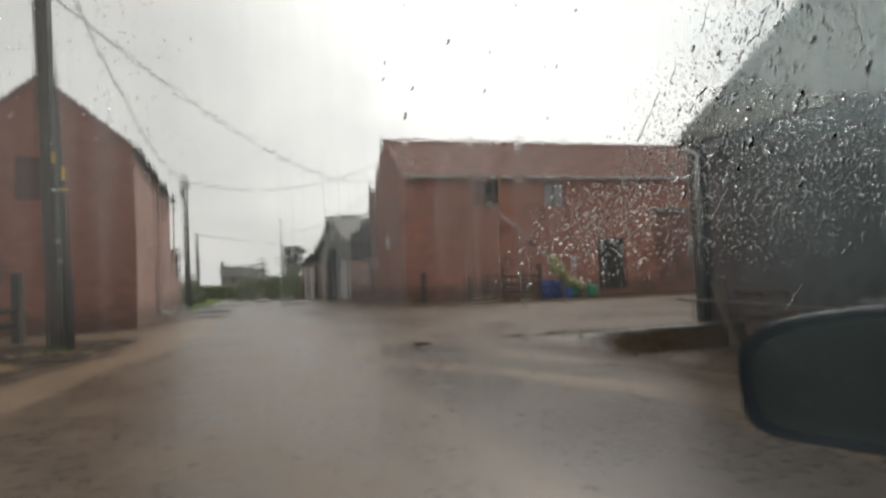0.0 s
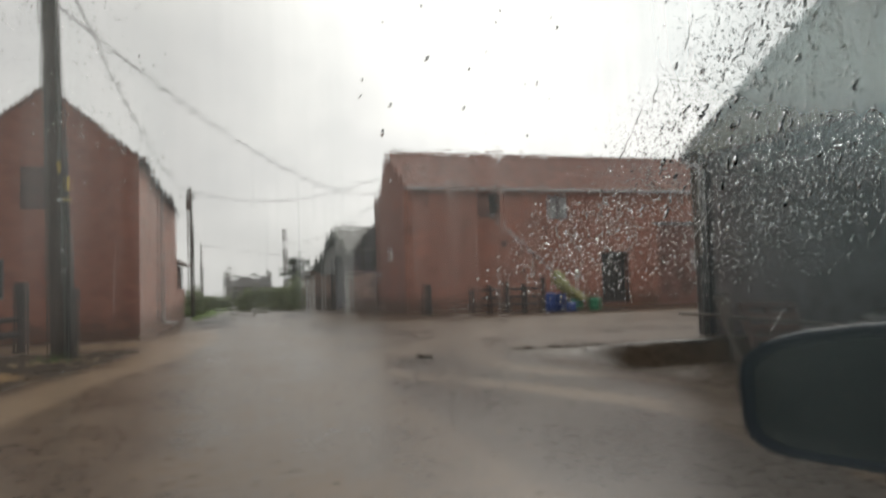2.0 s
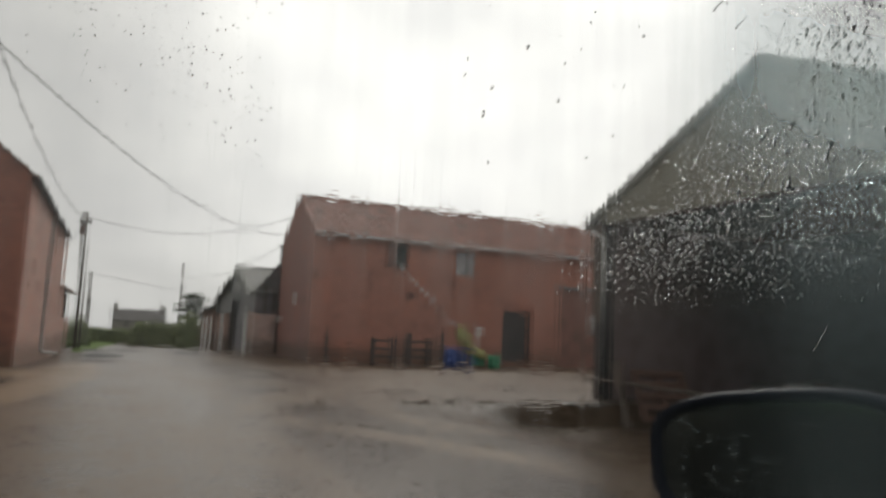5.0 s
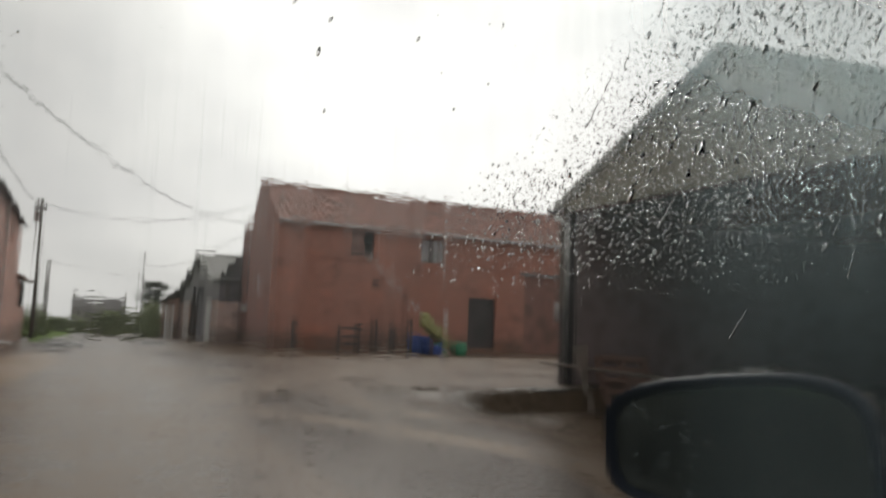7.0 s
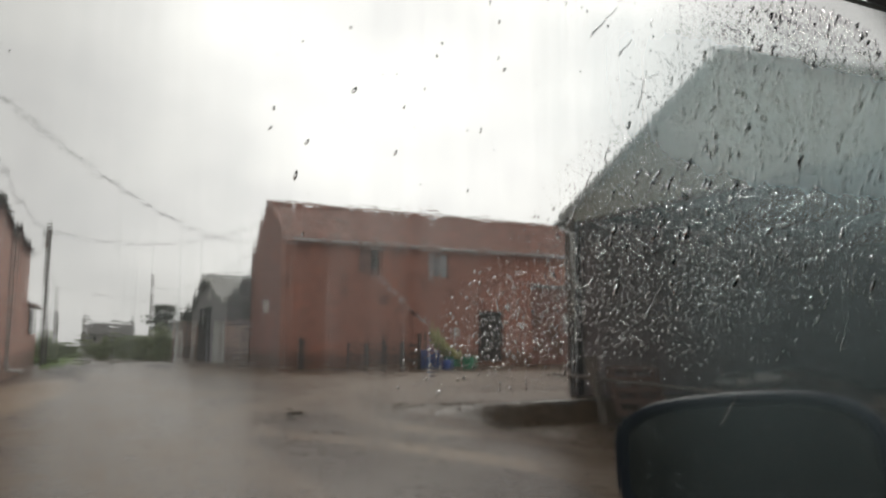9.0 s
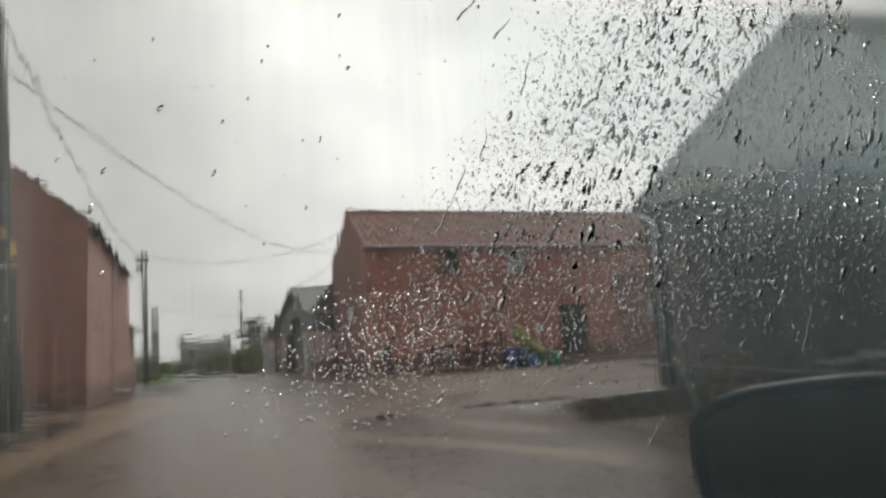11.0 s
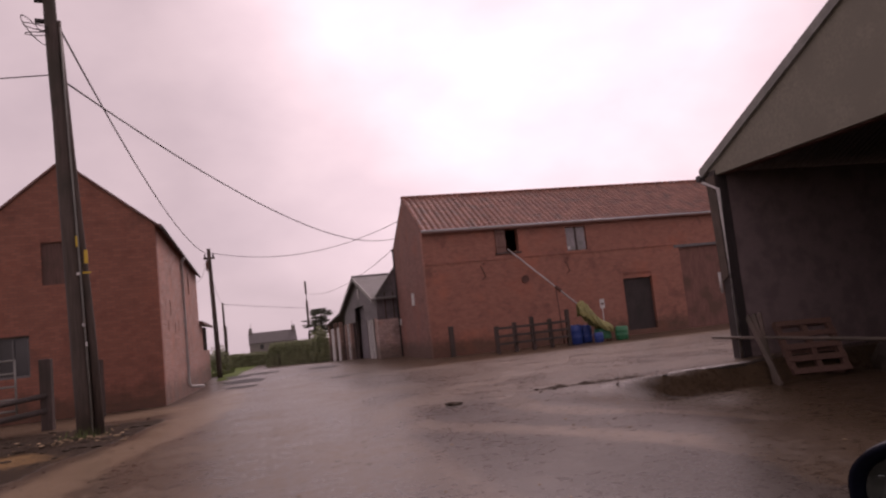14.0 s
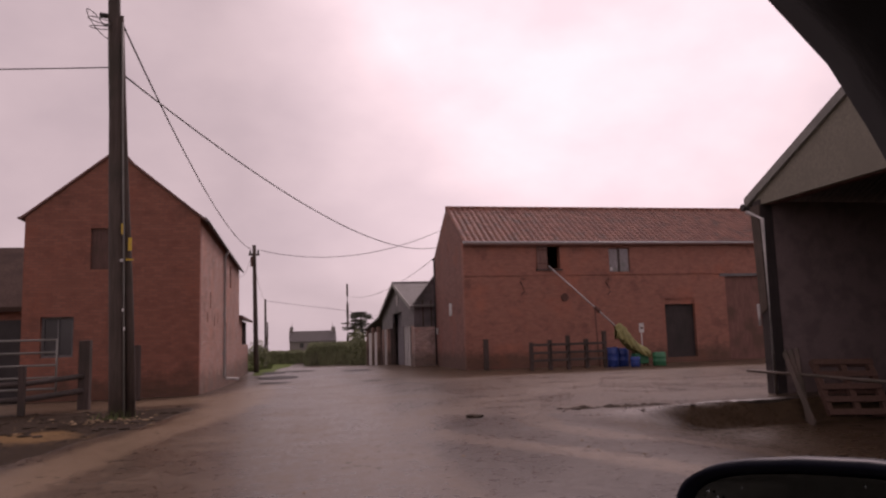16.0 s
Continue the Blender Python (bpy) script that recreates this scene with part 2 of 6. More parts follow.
    l.new(bump_node(n, l, grit, 0.2, 0.005, nb), b.inputs["Normal"])
    return m


def leaf_mat(name, colour):
    m, n, l, b = mat_base(name)
    isl = n.new("ShaderNodeNewGeometry").outputs["Random Per Island"]
    c = ramp_node(n, l, isl, 0.0, tuple(x * 0.55 for x in colour), 1.0, tuple(x * 1.5 for x in colour))
    l.new(c, b.inputs["Base Color"])
    b.inputs["Roughness"].default_value = 0.6
    return m


def pane_mat():
    """Window glass: the rain runs down its outer face in streaks, and a dull film lies on it."""
    m, n, l, b = mat_base("wet_window_glass")
    n.remove(b)
    out = n["Material Output"]
    pos = position(n)
    mp = n.new("ShaderNodeMapping")
    mp.inputs["Scale"].default_value = (1500, 1500, 26)
    l.new(pos, mp.inputs["Vector"])
    run = noise_node(n, l, mp.outputs[0], 1.0, 2, 0.5)
    ripple = noise_node(n, l, pos, 160, 2, 0.5)
    nb = bump_node(n, l, run, 0.6, 0.000013)
    nb = bump_node(n, l, ripple, 0.25, 0.00003, nb)
    # water sheeting down in narrow threads, heavier towards the front of the glass
    mp3, mp4 = n.new("ShaderNodeMapping"), n.new("ShaderNodeMapping")
    mp3.inputs["Scale"].default_value = (420, 420, 3200)
    mp4.inputs["Scale"].default_value = (330, 330, 9)
    for q in (mp3, mp4):
        l.new(pos, q.inputs["Vector"])
    where = n.new("ShaderNodeSeparateXYZ")
    l.new(pos, where.inputs[0])
    heavy = math_node(n, l, "MULTIPLY", step_node(n, l, where.outputs[0], -0.045, -0.01), step_node(n, l, where.outputs[0], 0.062, 0.035))
    heavy = math_node(n, l, "ADD", 0.10, math_node(n, l, "MULTIPLY", heavy, 0.90))
    heavy = math_node(n, l, "MULTIPLY", heavy, step_node(n, l, noise_node(n, l, mp4.outputs[0], 1.0, 2, 0.5), 0.40, 0.66))
    thread = math_node(n, l, "MULTIPLY", noise_node(n, l, mp3.outputs[0], 1.0, 2, 0.5), heavy)
    nb = bump_node(n, l, thread, 0.6, 0.000034, nb)
    g = n.new("ShaderNodeBsdfRefraction")
    g.inputs["IOR"].default_value, g.inputs["Roughness"].default_value = 1.33, 0.06
    l.new(nb, g.inputs["Normal"])
    # the upper edge is the wettest
    rim = step_node(n, l, where.outputs[2], 1.262, 1.277)
    l.new(math_node(n, l, "ADD", 0.07, math_node(n, l, "MULTIPLY", rim, 0.09)), g.inputs["Roughness"])
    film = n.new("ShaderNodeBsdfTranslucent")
    mp2 = n.new("ShaderNodeMapping")
    mp2.inputs["Scale"].default_value = (190, 190, 8)
    l.new(pos, mp2.inputs["Vector"])
    smear = noise_node(n, l, mp2.outputs[0], 1.0, 4, 0.6)
    fac = n.new("ShaderNodeMapRange")
    fac.inputs["From Min"].default_value, fac.inputs["From Max"].default_value = 0.35, 0.7
    fac.inputs["To Min"].default_value, fac.inputs["To Max"].default_value = 0.05, 0.145
    l.new(smear, fac.inputs["Value"])
    # the unwiped end of the glass is misted over with fine spray
    sep = n.new("ShaderNodeSeparateXYZ")
    l.new(pos, sep.inputs[0])
    high = step_node(n, l, sep.outputs[2], 1.280, 1.258)
    mist = math_node(n, l, "MULTIPLY", step_node(n, l, math_node(n, l, "ADD", sep.outputs[0], math_node(n, l, "MULTIPLY", smear, 0.03)), 0.055, 0.100), math_node(n, l, "MULTIPLY", high, step_node(n, l, sep.outputs[2], 1.219, 1.248)))
    veil = math_node(n, l, "MULTIPLY", fac.outputs[0], math_node(n, l, "ADD", 0.15, math_node(n, l, "MULTIPLY", step_node(n, l, sep.outputs[2], 1.18, 1.23), 0.85)))
    side = math_node(n, l, "SUBTRACT", 1.0, math_node(n, l, "MULTIPLY", step_node(n, l, sep.outputs[0], 0.02, 0.075), 0.65))
    veil = math_node(n, l, "MULTIPLY", veil, side)
    total = math_node(n, l, "ADD", veil, math_node(n, l, "MULTIPLY", mist, 0.25))
    total = math_node(n, l, "ADD", total, math_node(n, l, "MULTIPLY", step_node(n, l, sep.outputs[0], 0.065, 0.11), math_node(n, l, "MULTIPLY", math_node(n, l, "ADD", 0.026, math_node(n, l, "MULTIPLY", step_node(n, l, sep.outputs[2], 1.17, 1.225), 0.045)), high)))
    # bluer at the misted end: sky light in the drops, put into the film's colour
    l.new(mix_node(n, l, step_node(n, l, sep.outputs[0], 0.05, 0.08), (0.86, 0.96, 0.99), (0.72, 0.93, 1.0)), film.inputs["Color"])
    mx = n.new("ShaderNodeMixShader")
    total = math_node(n, l, "ADD", total, math_node(n, l, "MULTIPLY", rim, math_node(n, l, "MULTIPLY", step_node(n, l, where.outputs[0], 0.085, 0.045), 0.06)))
    # sky light caught in running water threads, put in as fine pale lines of film
    mp5 = n.new("ShaderNodeMapping")
    mp5.inputs["Scale"].default_value = (2300, 2300, 55)
    l.new(pos, mp5.inputs["Vector"])
    line = step_node(n, l, noise_node(n, l, mp5.outputs[0], 1.0, 1, 0.5), 0.56, 0.70)
    band = math_node(n, l, "MULTIPLY", heavy, math_node(n, l, "MULTIPLY", step_node(n, l, where.outputs[2], 1.192, 1.202), step_node(n, l, where.outputs[2], 1.224, 1.214)))
    total = math_node(n, l, "ADD", total, math_node(n, l, "MULTIPLY", math_node(n, l, "MULTIPLY", line, band), 0.15))
    l.new(total, mx.inputs[0])
    l.new(g.outputs[0], mx.inputs[1])
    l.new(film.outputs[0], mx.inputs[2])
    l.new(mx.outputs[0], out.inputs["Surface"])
    return m


def clear_mat(name, ior, rough=0.0, tint=(1, 1, 1)):
    m, n, l, b = mat_base(name)
    n.remove(b)
    g = n.new("ShaderNodeBsdfRefraction")
    g.inputs["IOR"].default_value, g.inputs["Roughness"].default_value = ior, rough
    g.inputs["Color"].default_value = (*tint, 1)
    l.new(g.outputs[0], n["Material Output"].inputs["Surface"])
    return m


M = {
    "ground": ground_mat(),
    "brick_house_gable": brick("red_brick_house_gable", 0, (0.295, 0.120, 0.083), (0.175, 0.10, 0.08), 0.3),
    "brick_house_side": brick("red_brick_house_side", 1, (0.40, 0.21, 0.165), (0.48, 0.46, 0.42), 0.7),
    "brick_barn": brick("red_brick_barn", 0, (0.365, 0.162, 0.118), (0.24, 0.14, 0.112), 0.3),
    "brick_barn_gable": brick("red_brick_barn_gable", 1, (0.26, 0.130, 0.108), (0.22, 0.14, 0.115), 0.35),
    "brick_old": brick("old_brick_mid", 0, (0.54, 0.40, 0.36)),
    "brick_old_y": brick("old_brick_pier", 1, (0.36, 0.235, 0.20)),
    "tile": tile_mat("clay_pantile", (0.235, 0.106, 0.08)),
    "tile_dark": tile_mat("dark_tile", (0.17, 0.095, 0.08)),
    "pole": wood("creosoted_pole", (0.078, 0.057, 0.046)),
    "post": wood("dark_fence_wood", (0.075, 0.052, 0.045)),
    "rail": wood("dark_fence_rail", (0.075, 0.058, 0.052), 0),
    "plank": wood("weathered_plank", (0.09, 0.064, 0.05)),
    "pallet": wood("pallet_wood", (0.125, 0.068, 0.05), 1),
    # boards greyed well above their own dark: rain haze put into the colour
    "dark_board": wood("hazed_dark_boarding", (0.165, 0.15, 0.158)),
    "door": wood("dark_door_wood", (0.045, 0.035, 0.034)),
    "shutter": wood("grey_painted_shutter", (0.32, 0.30, 0.31)),
    "shutter_red": wood("faded_red_shutter", (0.20, 0.11, 0.09)),
    "old_red": wood("old_red_brown_boarding", (0.125, 0.066, 0.053)),
    "great_door": wood("old_red_painted_door", (0.20, 0.095, 0.075)),
    "clad": plain("olive_cladding", (0.205, 0.19, 0.15), 0.65, 0, 0.15, 3),
    "verge": plain("grey_verge_trim", (0.24, 0.24, 0.22), 0.6),
    "asbestos": sheet_mat("grey_fibre_sheet", (0.16, 0.155, 0.15), 0, 0.15, 0.8),
    # inside walls paled: rain mist across the shed mouth is put into their colour
    "shed_inside": plain("hazed_shed_wall", (0.235, 0.18, 0.175), 0.85),
    "grey_metal": plain("galvanised_steel", (0.42, 0.43, 0.43), 0.45, 0.7, 0.15),
    "white": plain("white_paint", (0.62, 0.62, 0.60), 0.5, 0, 0.15),
    "black": plain("black_paint", (0.045, 0.04, 0.04), 0.5),
    "yellow": plain("yellow_plate", (0.62, 0.42, 0.04), 0.45, 0, 0.1),
    "iron": plain("rusty_iron", (0.15, 0.075, 0.06), 0.7, 0.3),
    "glass_dark": plain("dark_window_glass", (0.07, 0.068, 0.072), 0.12, 0, 0.1, 9, 0.02, 0.6),
    "frame_grey": plain("grey_window_frame", (0.16, 0.16, 0.16), 0.6),
    "panel": plain("pale_grey_panel", (0.50, 0.485, 0.47), 0.6),
    "tarp": plain("yellow_green_tarpaulin", (0.30, 0.29, 0.11), 0.5, 0, 0.35),
    "green": plain("green_plastic", (0.03, 0.20, 0.10), 0.35, 0, 0.15),
    "blue": plain("blue_plastic", (0.03, 0.07, 0.28), 0.35, 0, 0.15),
    "earth": plain("wet_earthy_concrete", (0.05, 0.038, 0.028), 0.55, 0, 0.45, 4, 0.5),
    "puddle": plain("muddy_rain_water", (0.022, 0.017, 0.015), 0.45, 0, 0.2, 6, 0.12, 0.04),
    "sack": plain("dirty_plastic_sack", (0.24, 0.23, 0.21), 0.4, 0, 0.4, 8, 0.4),
    "mud_clod": plain("wet_mud_clod", (0.062, 0.046, 0.034), 0.9, 0, 0.4, 9, 0.4, 0.1),
    "old_roof": plain("mossy_dark_roof", (0.085, 0.055, 0.045), 0.95, 0, 0.3, 3, 0.3, 0.15),
    "stone": plain("stone", (0.34, 0.25, 0.155), 0.9, 0, 0.3, 9, 0.15, 0.1, vary=0.5),
    # tone of the panel added in the cart shed opening
    "opening_grey": plain("blue_grey_opening_fill", (0.17, 0.155, 0.17), 0.7),
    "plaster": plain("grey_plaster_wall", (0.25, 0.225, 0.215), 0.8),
    "slate": plain("grey_slate_roof", (0.13, 0.12, 0.118), 0.75),
    # hedge greens are raised so that their colour carries the distant rain haze
    "hedge": leaf_mat("hazed_hedge_leaf", (0.20, 0.225, 0.115)),
    "hedge_core": plain("hazed_hedge_twigs_and_shade", (0.13, 0.14, 0.075), 0.9, 0, 0.4, 3, 0.6),
    "pine": leaf_mat("pine_needles", (0.065, 0.075, 0.05)),
    "bark": wood("bark", (0.08, 0.06, 0.05)),
    "grass": leaf_mat("grass_blade", (0.07, 0.09, 0.025)),
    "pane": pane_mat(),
    "pane_in": clear_mat("window_glass_inner_face", 1.33, 0.0, (0.705, 0.70, 0.685)),
    "water": clear_mat("water_drop", 1.33),
    "bead": plain("rain_bead_on_mirror", (0.20, 0.235, 0.245), 0.05, 0.9, 0.05, 9, 0.0),
    "car_glass": clear_mat("car_window_glass", 1.02),
    "car_paint": plain("dark_blue_grey_car_paint", (0.035, 0.045, 0.05), 0.25, 0.3, 0.05, 9, 0.0, 0.5),
    "trim": plain("dark_navy_housing", (0.006, 0.008, 0.016), 0.42, 0, 0.2, 30, 0.02, 0.06),
    "lining": plain("black_cloth_lining", (0.012, 0.012, 0.013), 0.9),
    # low greenish colour stands for dark foliage mirrored in the glass
    "mirror": plain("mirror_glass", (0.19, 0.25, 0.265), 0.08, 1.0, 0.02, 9, 0.0),
    "rubber": plain("rubber", (0.012, 0.012, 0.012), 0.7),
}


# ---- building helpers ----
def mesh_of(name, bm, material):
    me = bpy.data.meshes.new(name)
    bm.normal_update()
    bm.to_mesh(me)
    bm.free()
    for m in (material if isinstance(material, (list, tuple)) else [material]):
        me.materials.append(m)
    return me


def part(name, bm, material, parent=None, label=""):
    ob = new(name, mesh_of(name, bm, material))
    ob.parent = parent
    return tagged(ob, label) if label else ob


def thing(name, x=0, y=0, z=0, label="", category="", group="", kind=""):
    ob = new(name)
    ob.location = (x, y, z)
    bpy.context.view_layer.update()
    return tagged(ob, label, category, group, kind)


def under(parent, ob):
    """Puts a mesh that was made in world places under its thing."""
    ob.parent = parent
    ob.matrix_parent_inverse = Matrix.Translation(parent.location).inverted()
    return ob


def wpart(name, bm, material, parent, label=""):
    return under(parent, part(name, bm, material, None, label))


def box(x0, x1, y0, y1, z0, z1, bevel=0.0, bm=None):
    bm = bm or bmesh.new()
    made = bmesh.ops.create_cube(bm, size=1.0)
    vs = made["verts"]
    for v in vs:
        v.co = Vector((x0 + (v.co.x + 0.5) * (x1 - x0), y0 + (v.co.y + 0.5) * (y1 - y0), z0 + (v.co.z + 0.5) * (z1 - z0)))
    if bevel:
        edges = list({e for v in vs for e in v.link_edges})
        bmesh.ops.bevel(bm, geom=edges, offset=bevel, segments=2, affect="EDGES", profile=0.6)
    return bm


def rod(p0, p1, r0, r1=None, n=12, bm=None, caps=True):
    bm = bm or bmesh.new()
    p0, p1 = Vector(p0), Vector(p1)
    r1 = r0 if r1 is None else r1
    q = (p1 - p0).to_track_quat("Z", "Y")
    rings = []
    for p, r in ((p0, r0), (p1, r1)):
        rings.append([bm.verts.new(p + q @ Vector((r * math.cos(2 * math.pi * i / n), r * math.sin(2 * math.pi * i / n), 0))) for i in range(n)])
    for i in range(n):
        f = bm.faces.new((rings[0][i], rings[0][(i + 1) % n], rings[1][(i + 1) % n], rings[1][i]))
        f.smooth = True
    if caps:
        bm.faces.new(rings[0][::-1])
        bm.faces.new(rings[1])
    return bm


def tube(points, r, n=8, bm=None):
    """A round bar through a row of points."""
    bm = bm or bmesh.new()
    pts = [Vector(p) for p in points]
    rings = []
    for i, p in enumerate(pts):
        d = (pts[min(i + 1, len(pts) - 1)] - pts[max(i - 1, 0)]).normalized()
        q = d.to_track_quat("Z", "Y")
        rr = r[i] if isinstance(r, (list, tuple)) else r
        rings.append([bm.verts.new(p + q @ Vector((rr * math.cos(2 * math.pi * k / n), rr * math.sin(2 * math.pi * k / n), 0))) for k in range(n)])
    for a, b in zip(rings, rings[1:]):
        for k in range(n):
            f = bm.faces.new((a[k], a[(k + 1) % n], b[(k + 1) % n], b[k]))
            f.smooth = True
    bm.faces.new(rings[0][::-1])
    bm.faces.new(rings[-1])
    return bm


def prism(outline, axis, a0, a1, bm=None):
    """A solid between two planes: outline in the two other axes, in their order."""
    bm = bm or bmesh.new()

    def at(p, a):
        c = list(p)
        c.insert(axis, a)
        return bm.verts.new(c)
    lo, hi = [at(p, a0) for p in outline], [at(p, a1) for p in outline]
    k = len(outline)
    faces = [bm.faces.new(lo), bm.faces.new(hi)]
    for i in range(k):
        faces.append(bm.faces.new((lo[i], lo[(i + 1) % k], hi[(i + 1) % k], hi[i])))
    bmesh.ops.recalc_face_normals(bm, faces=faces)
    return bm


def slab_with_holes(axis, d0, d1, u0, u1, z0, z1, holes, top=None):
    """A wall slab across axis (0: faces x, 1: faces y) from d0 to d1 with rectangular holes (ua, ub, za, zb) through it.
    top(u): the wall's upper edge, for a gable."""
    us = sorted({u0, u1, *[h[0] for h in holes], *[h[1] for h in holes]})
    if top:
        us = sorted({*us, (u0 + u1) / 2})
    zs = sorted({z0, z1, *[h[2] for h in holes], *[h[3] for h in holes]})
    bm = bmesh.new()
    seen = {}

    def vert(d, u, z):
        key = (round(d, 4), round(u, 4), round(z, 4))
        if key not in seen:
            seen[key] = bm.verts.new((d, u, z) if axis == 0 else (u, d, z))
        return seen[key]

    def solid(i, j):
        cu, cz = (us[i] + us[i + 1]) / 2, (zs[j] + zs[j + 1]) / 2
        return not any(h[0] < cu < h[1] and h[2] < cz < h[3] for h in holes)
    nu, nz = len(us) - 1, len(zs) - 1
    on = {(i, j) for i in range(nu) for j in range(nz) if solid(i, j)}

    def zt(u, j):
        return top(u) if top and j == nz else zs[j]
    for i, j in on:
        a, b = us[i], us[i + 1]
        for d in (d0, d1):
            bm.faces.new([vert(d, a, zt(a, j)), vert(d, b, zt(b, j)), vert(d, b, zt(b, j + 1)), vert(d, a, zt(a, j + 1))])
        for (di, dj, p, q) in ((-1, 0, (a, j), (a, j + 1)), (1, 0, (b, j), (b, j + 1)), (0, -1, (a, j), (b, j)), (0, 1, (a, j + 1), (b, j + 1))):
            if (i + di, j + dj) not in on:
                bm.faces.new([vert(d0, p[0], zt(*p)), vert(d0, q[0], zt(*q)), vert(d1, q[0], zt(*q)), vert(d1, p[0], zt(*p))])
    bmesh.ops.recalc_face_normals(bm, faces=bm.faces[:])
    return bm


def ease(v, a, b):
    t = min(1.0, max(0.0, (v - a) / (b - a)))
    return t * t * (3 - 2 * t)


def ground_z(x, y):
    """The lie of the land: the road falls gently away, and the ground before the open shed is sunk below the yard."""
    z = -0.36 * ease(y, 15, 34) - 1.1 * ease(y, 38, 86) - 0.6 * ease(y, 80, 200) - 0.017 * max(0.0, y - 170)
    if y < 40 and x > 3:
        brow = 11.45 + 0.10 * math.sin(x * 1.7) + 0.05 * max(0.0, x - 6.5)
        z -= 0.40 * ease(x, 4.2, 7.2) * (1 - ease(y, brow - 0.28 - 1.3 * (1 - ease(x, 5.2, 6.8)), brow + 0.06)) * ease(y, 1.0, 5.0)
    return z


# ---- ground ----
def spread(fine, far, step, growth=1.35):
    """Grid lines: even over the fine stretch, then wider and wider to the far ends."""
    lo, hi = fine
    vals = [lo + i * step for i in range(int(round((hi - lo) / step)) + 1)]
    s, v = step, vals[-1]
    while v < far[1]:
        s *= growth
        v += s
        vals.append(v)
    s, v = step, vals[0]
    while v > far[0]:
        s *= growth
        v -= s
        vals.insert(0, v)
    return vals


def stream(X, Y, way):
    """1 along a winding line of (x, y, half width), falling to 0 at its sides."""
    best = np.full(X.shape, 9.0)
    for (ax, ay, aw), (bx, by, bw) in zip(way, way[1:]):
        dx, dy = bx - ax, by - ay
        t = np.clip(((X - ax) * dx + (Y - ay) * dy) / (dx * dx + dy * dy), 0, 1)
        best = np.minimum(best, np.hypot(X - ax - t * dx, Y - ay - t * dy) / (aw + (bw - aw) * t))
    return np.clip(1.5 - best, 0, 1)


def soft(v, a, b):
    t = np.clip((v - a) / (b - a), 0, 1)
    return t * t * (3 - 2 * t)


def ground_cover(X, Y):
    """Where rain has washed silt across the yard, where mud, litter and grass lie."""
    runnel = stream(X, Y, [(15, 20.5, 0.8), (9.4, 19.2, 0.6), (6.0, 17.1, 0.7), (4.7, 14.6, 0.7), (2.9, 12.8, 0.65), (2.0, 11.0, 0.5), (2.1, 9.4, 0.36), (3.2, 7.6, 0.32), (3.8, 6.2, 0.3), (4.2, 4.0, 0.25)])
    fan = stream(X, Y, [(4.6, 13.4, 0.5), (3.95, 11.6, 0.34), (3.7, 9.8, 0.3), (4.1, 8.5, 0.3), (5.4, 7.5, 0.25), (6.6, 7.2, 0.2)])
    edge = stream(X, Y, [(-2.8, 5.0, 0.5), (-2.15, 9.1, 0.45), (-1.85, 10.8, 0.42), (-1.4, 12.6, 0.45), (-1.05, 15.2, 0.6), (-0.95, 18.8, 0.8), (-0.9, 24, 0.6), (-0.7, 30, 0.4)])
    lane = stream(X, Y, [(-1.2, 17.9, 1.1), (-3.2, 18.0, 1.7), (-8.0, 17.8, 2.0)])
    yard = (0.46 + 0.2 * soft(Y, 22, 27)) * soft(X, 2.4, 5.0) * soft(Y, 12.3, 16.0) * (1 - soft(Y, 60, 90))
    # pale cover down the road: thin silt, with the sky's sheen painted in
    silt_sheen = 0.5 * soft(X, -3.0, -1.5) * soft(X, 3.4, 1.6) * soft(Y, 44, 30)
    slab = soft(np.hypot((X - 3.1) / 0.75, (Y - 10.4) / 1.0), 1.25, 0.8)
    silt = np.maximum.reduce([runnel * 0.58, fan * 0.45, edge * 1.1, lane, yard, silt_sheen]) * (1 - 0.7 * slab)
    # tarmac to the right that carries the barn's dark reflection as colour
    tar_reflection = soft(X, 1.2, 2.4) * soft(X, 6.2, 4.6) * soft(Y, 1.0, 3.0) * soft(Y, 12.2, 10.6) * (1 - 0.8 * np.maximum(runnel, fan))
    brink = np.interp(Y, [2, 4.2, 5.6, 6.3, 7.3, 8.0, 9.5, 11.3, 11.7, 11.9], [3.2, 3.4, 3.6, 4.0, 5.6, 6.3, 6.1, 6.5, 7.5, 99])
    mud = np.maximum(soft(X - brink, -0.25, 0.6), 0.62 * soft(X, 4.2, 4.9) * soft(Y, 8.6, 9.4) * soft(Y, 12.2, 11.7))
    left = np.interp(Y, [5.0, 9.1, 10.8, 12.6, 15.2, 18.8], [-2.9, -2.25, -2.0, -1.5, -1.1, -0.95]) - 0.5
    verge = soft(X - left, 0.1, -0.35) * soft(Y, 16.2, 15.3)
    sand = 0.8 * soft(np.hypot((X + 3.9) / 1.9, (Y - 11.4 + 0.35 * np.sin(X * 2.3)) / 1.6), 1.2, 0.2)
    lawn = np.maximum.reduce([soft(X - 0.06 * Y + 5.0, 0.1, -0.4) * soft(Y, 43.0, 44.5), soft(Y, 92.0, 100.0), soft(X, -14.0, -17.0),
                              stream(X, Y, [(-1.5, 38, 0.3), (-1.3, 43, 0.5), (-1.3, 58, 0.8)])])
    track = np.maximum(edge * 0.85, lane * 0.8) * soft(Y, 32, 22)
    # beaten earth drinks the rain and shines less than the tarmac
    packed = np.maximum.reduce([soft(X, 0.8, 3.0), soft(X, -1.0, -2.2)]) * soft(Y, 2.0, 5.0)
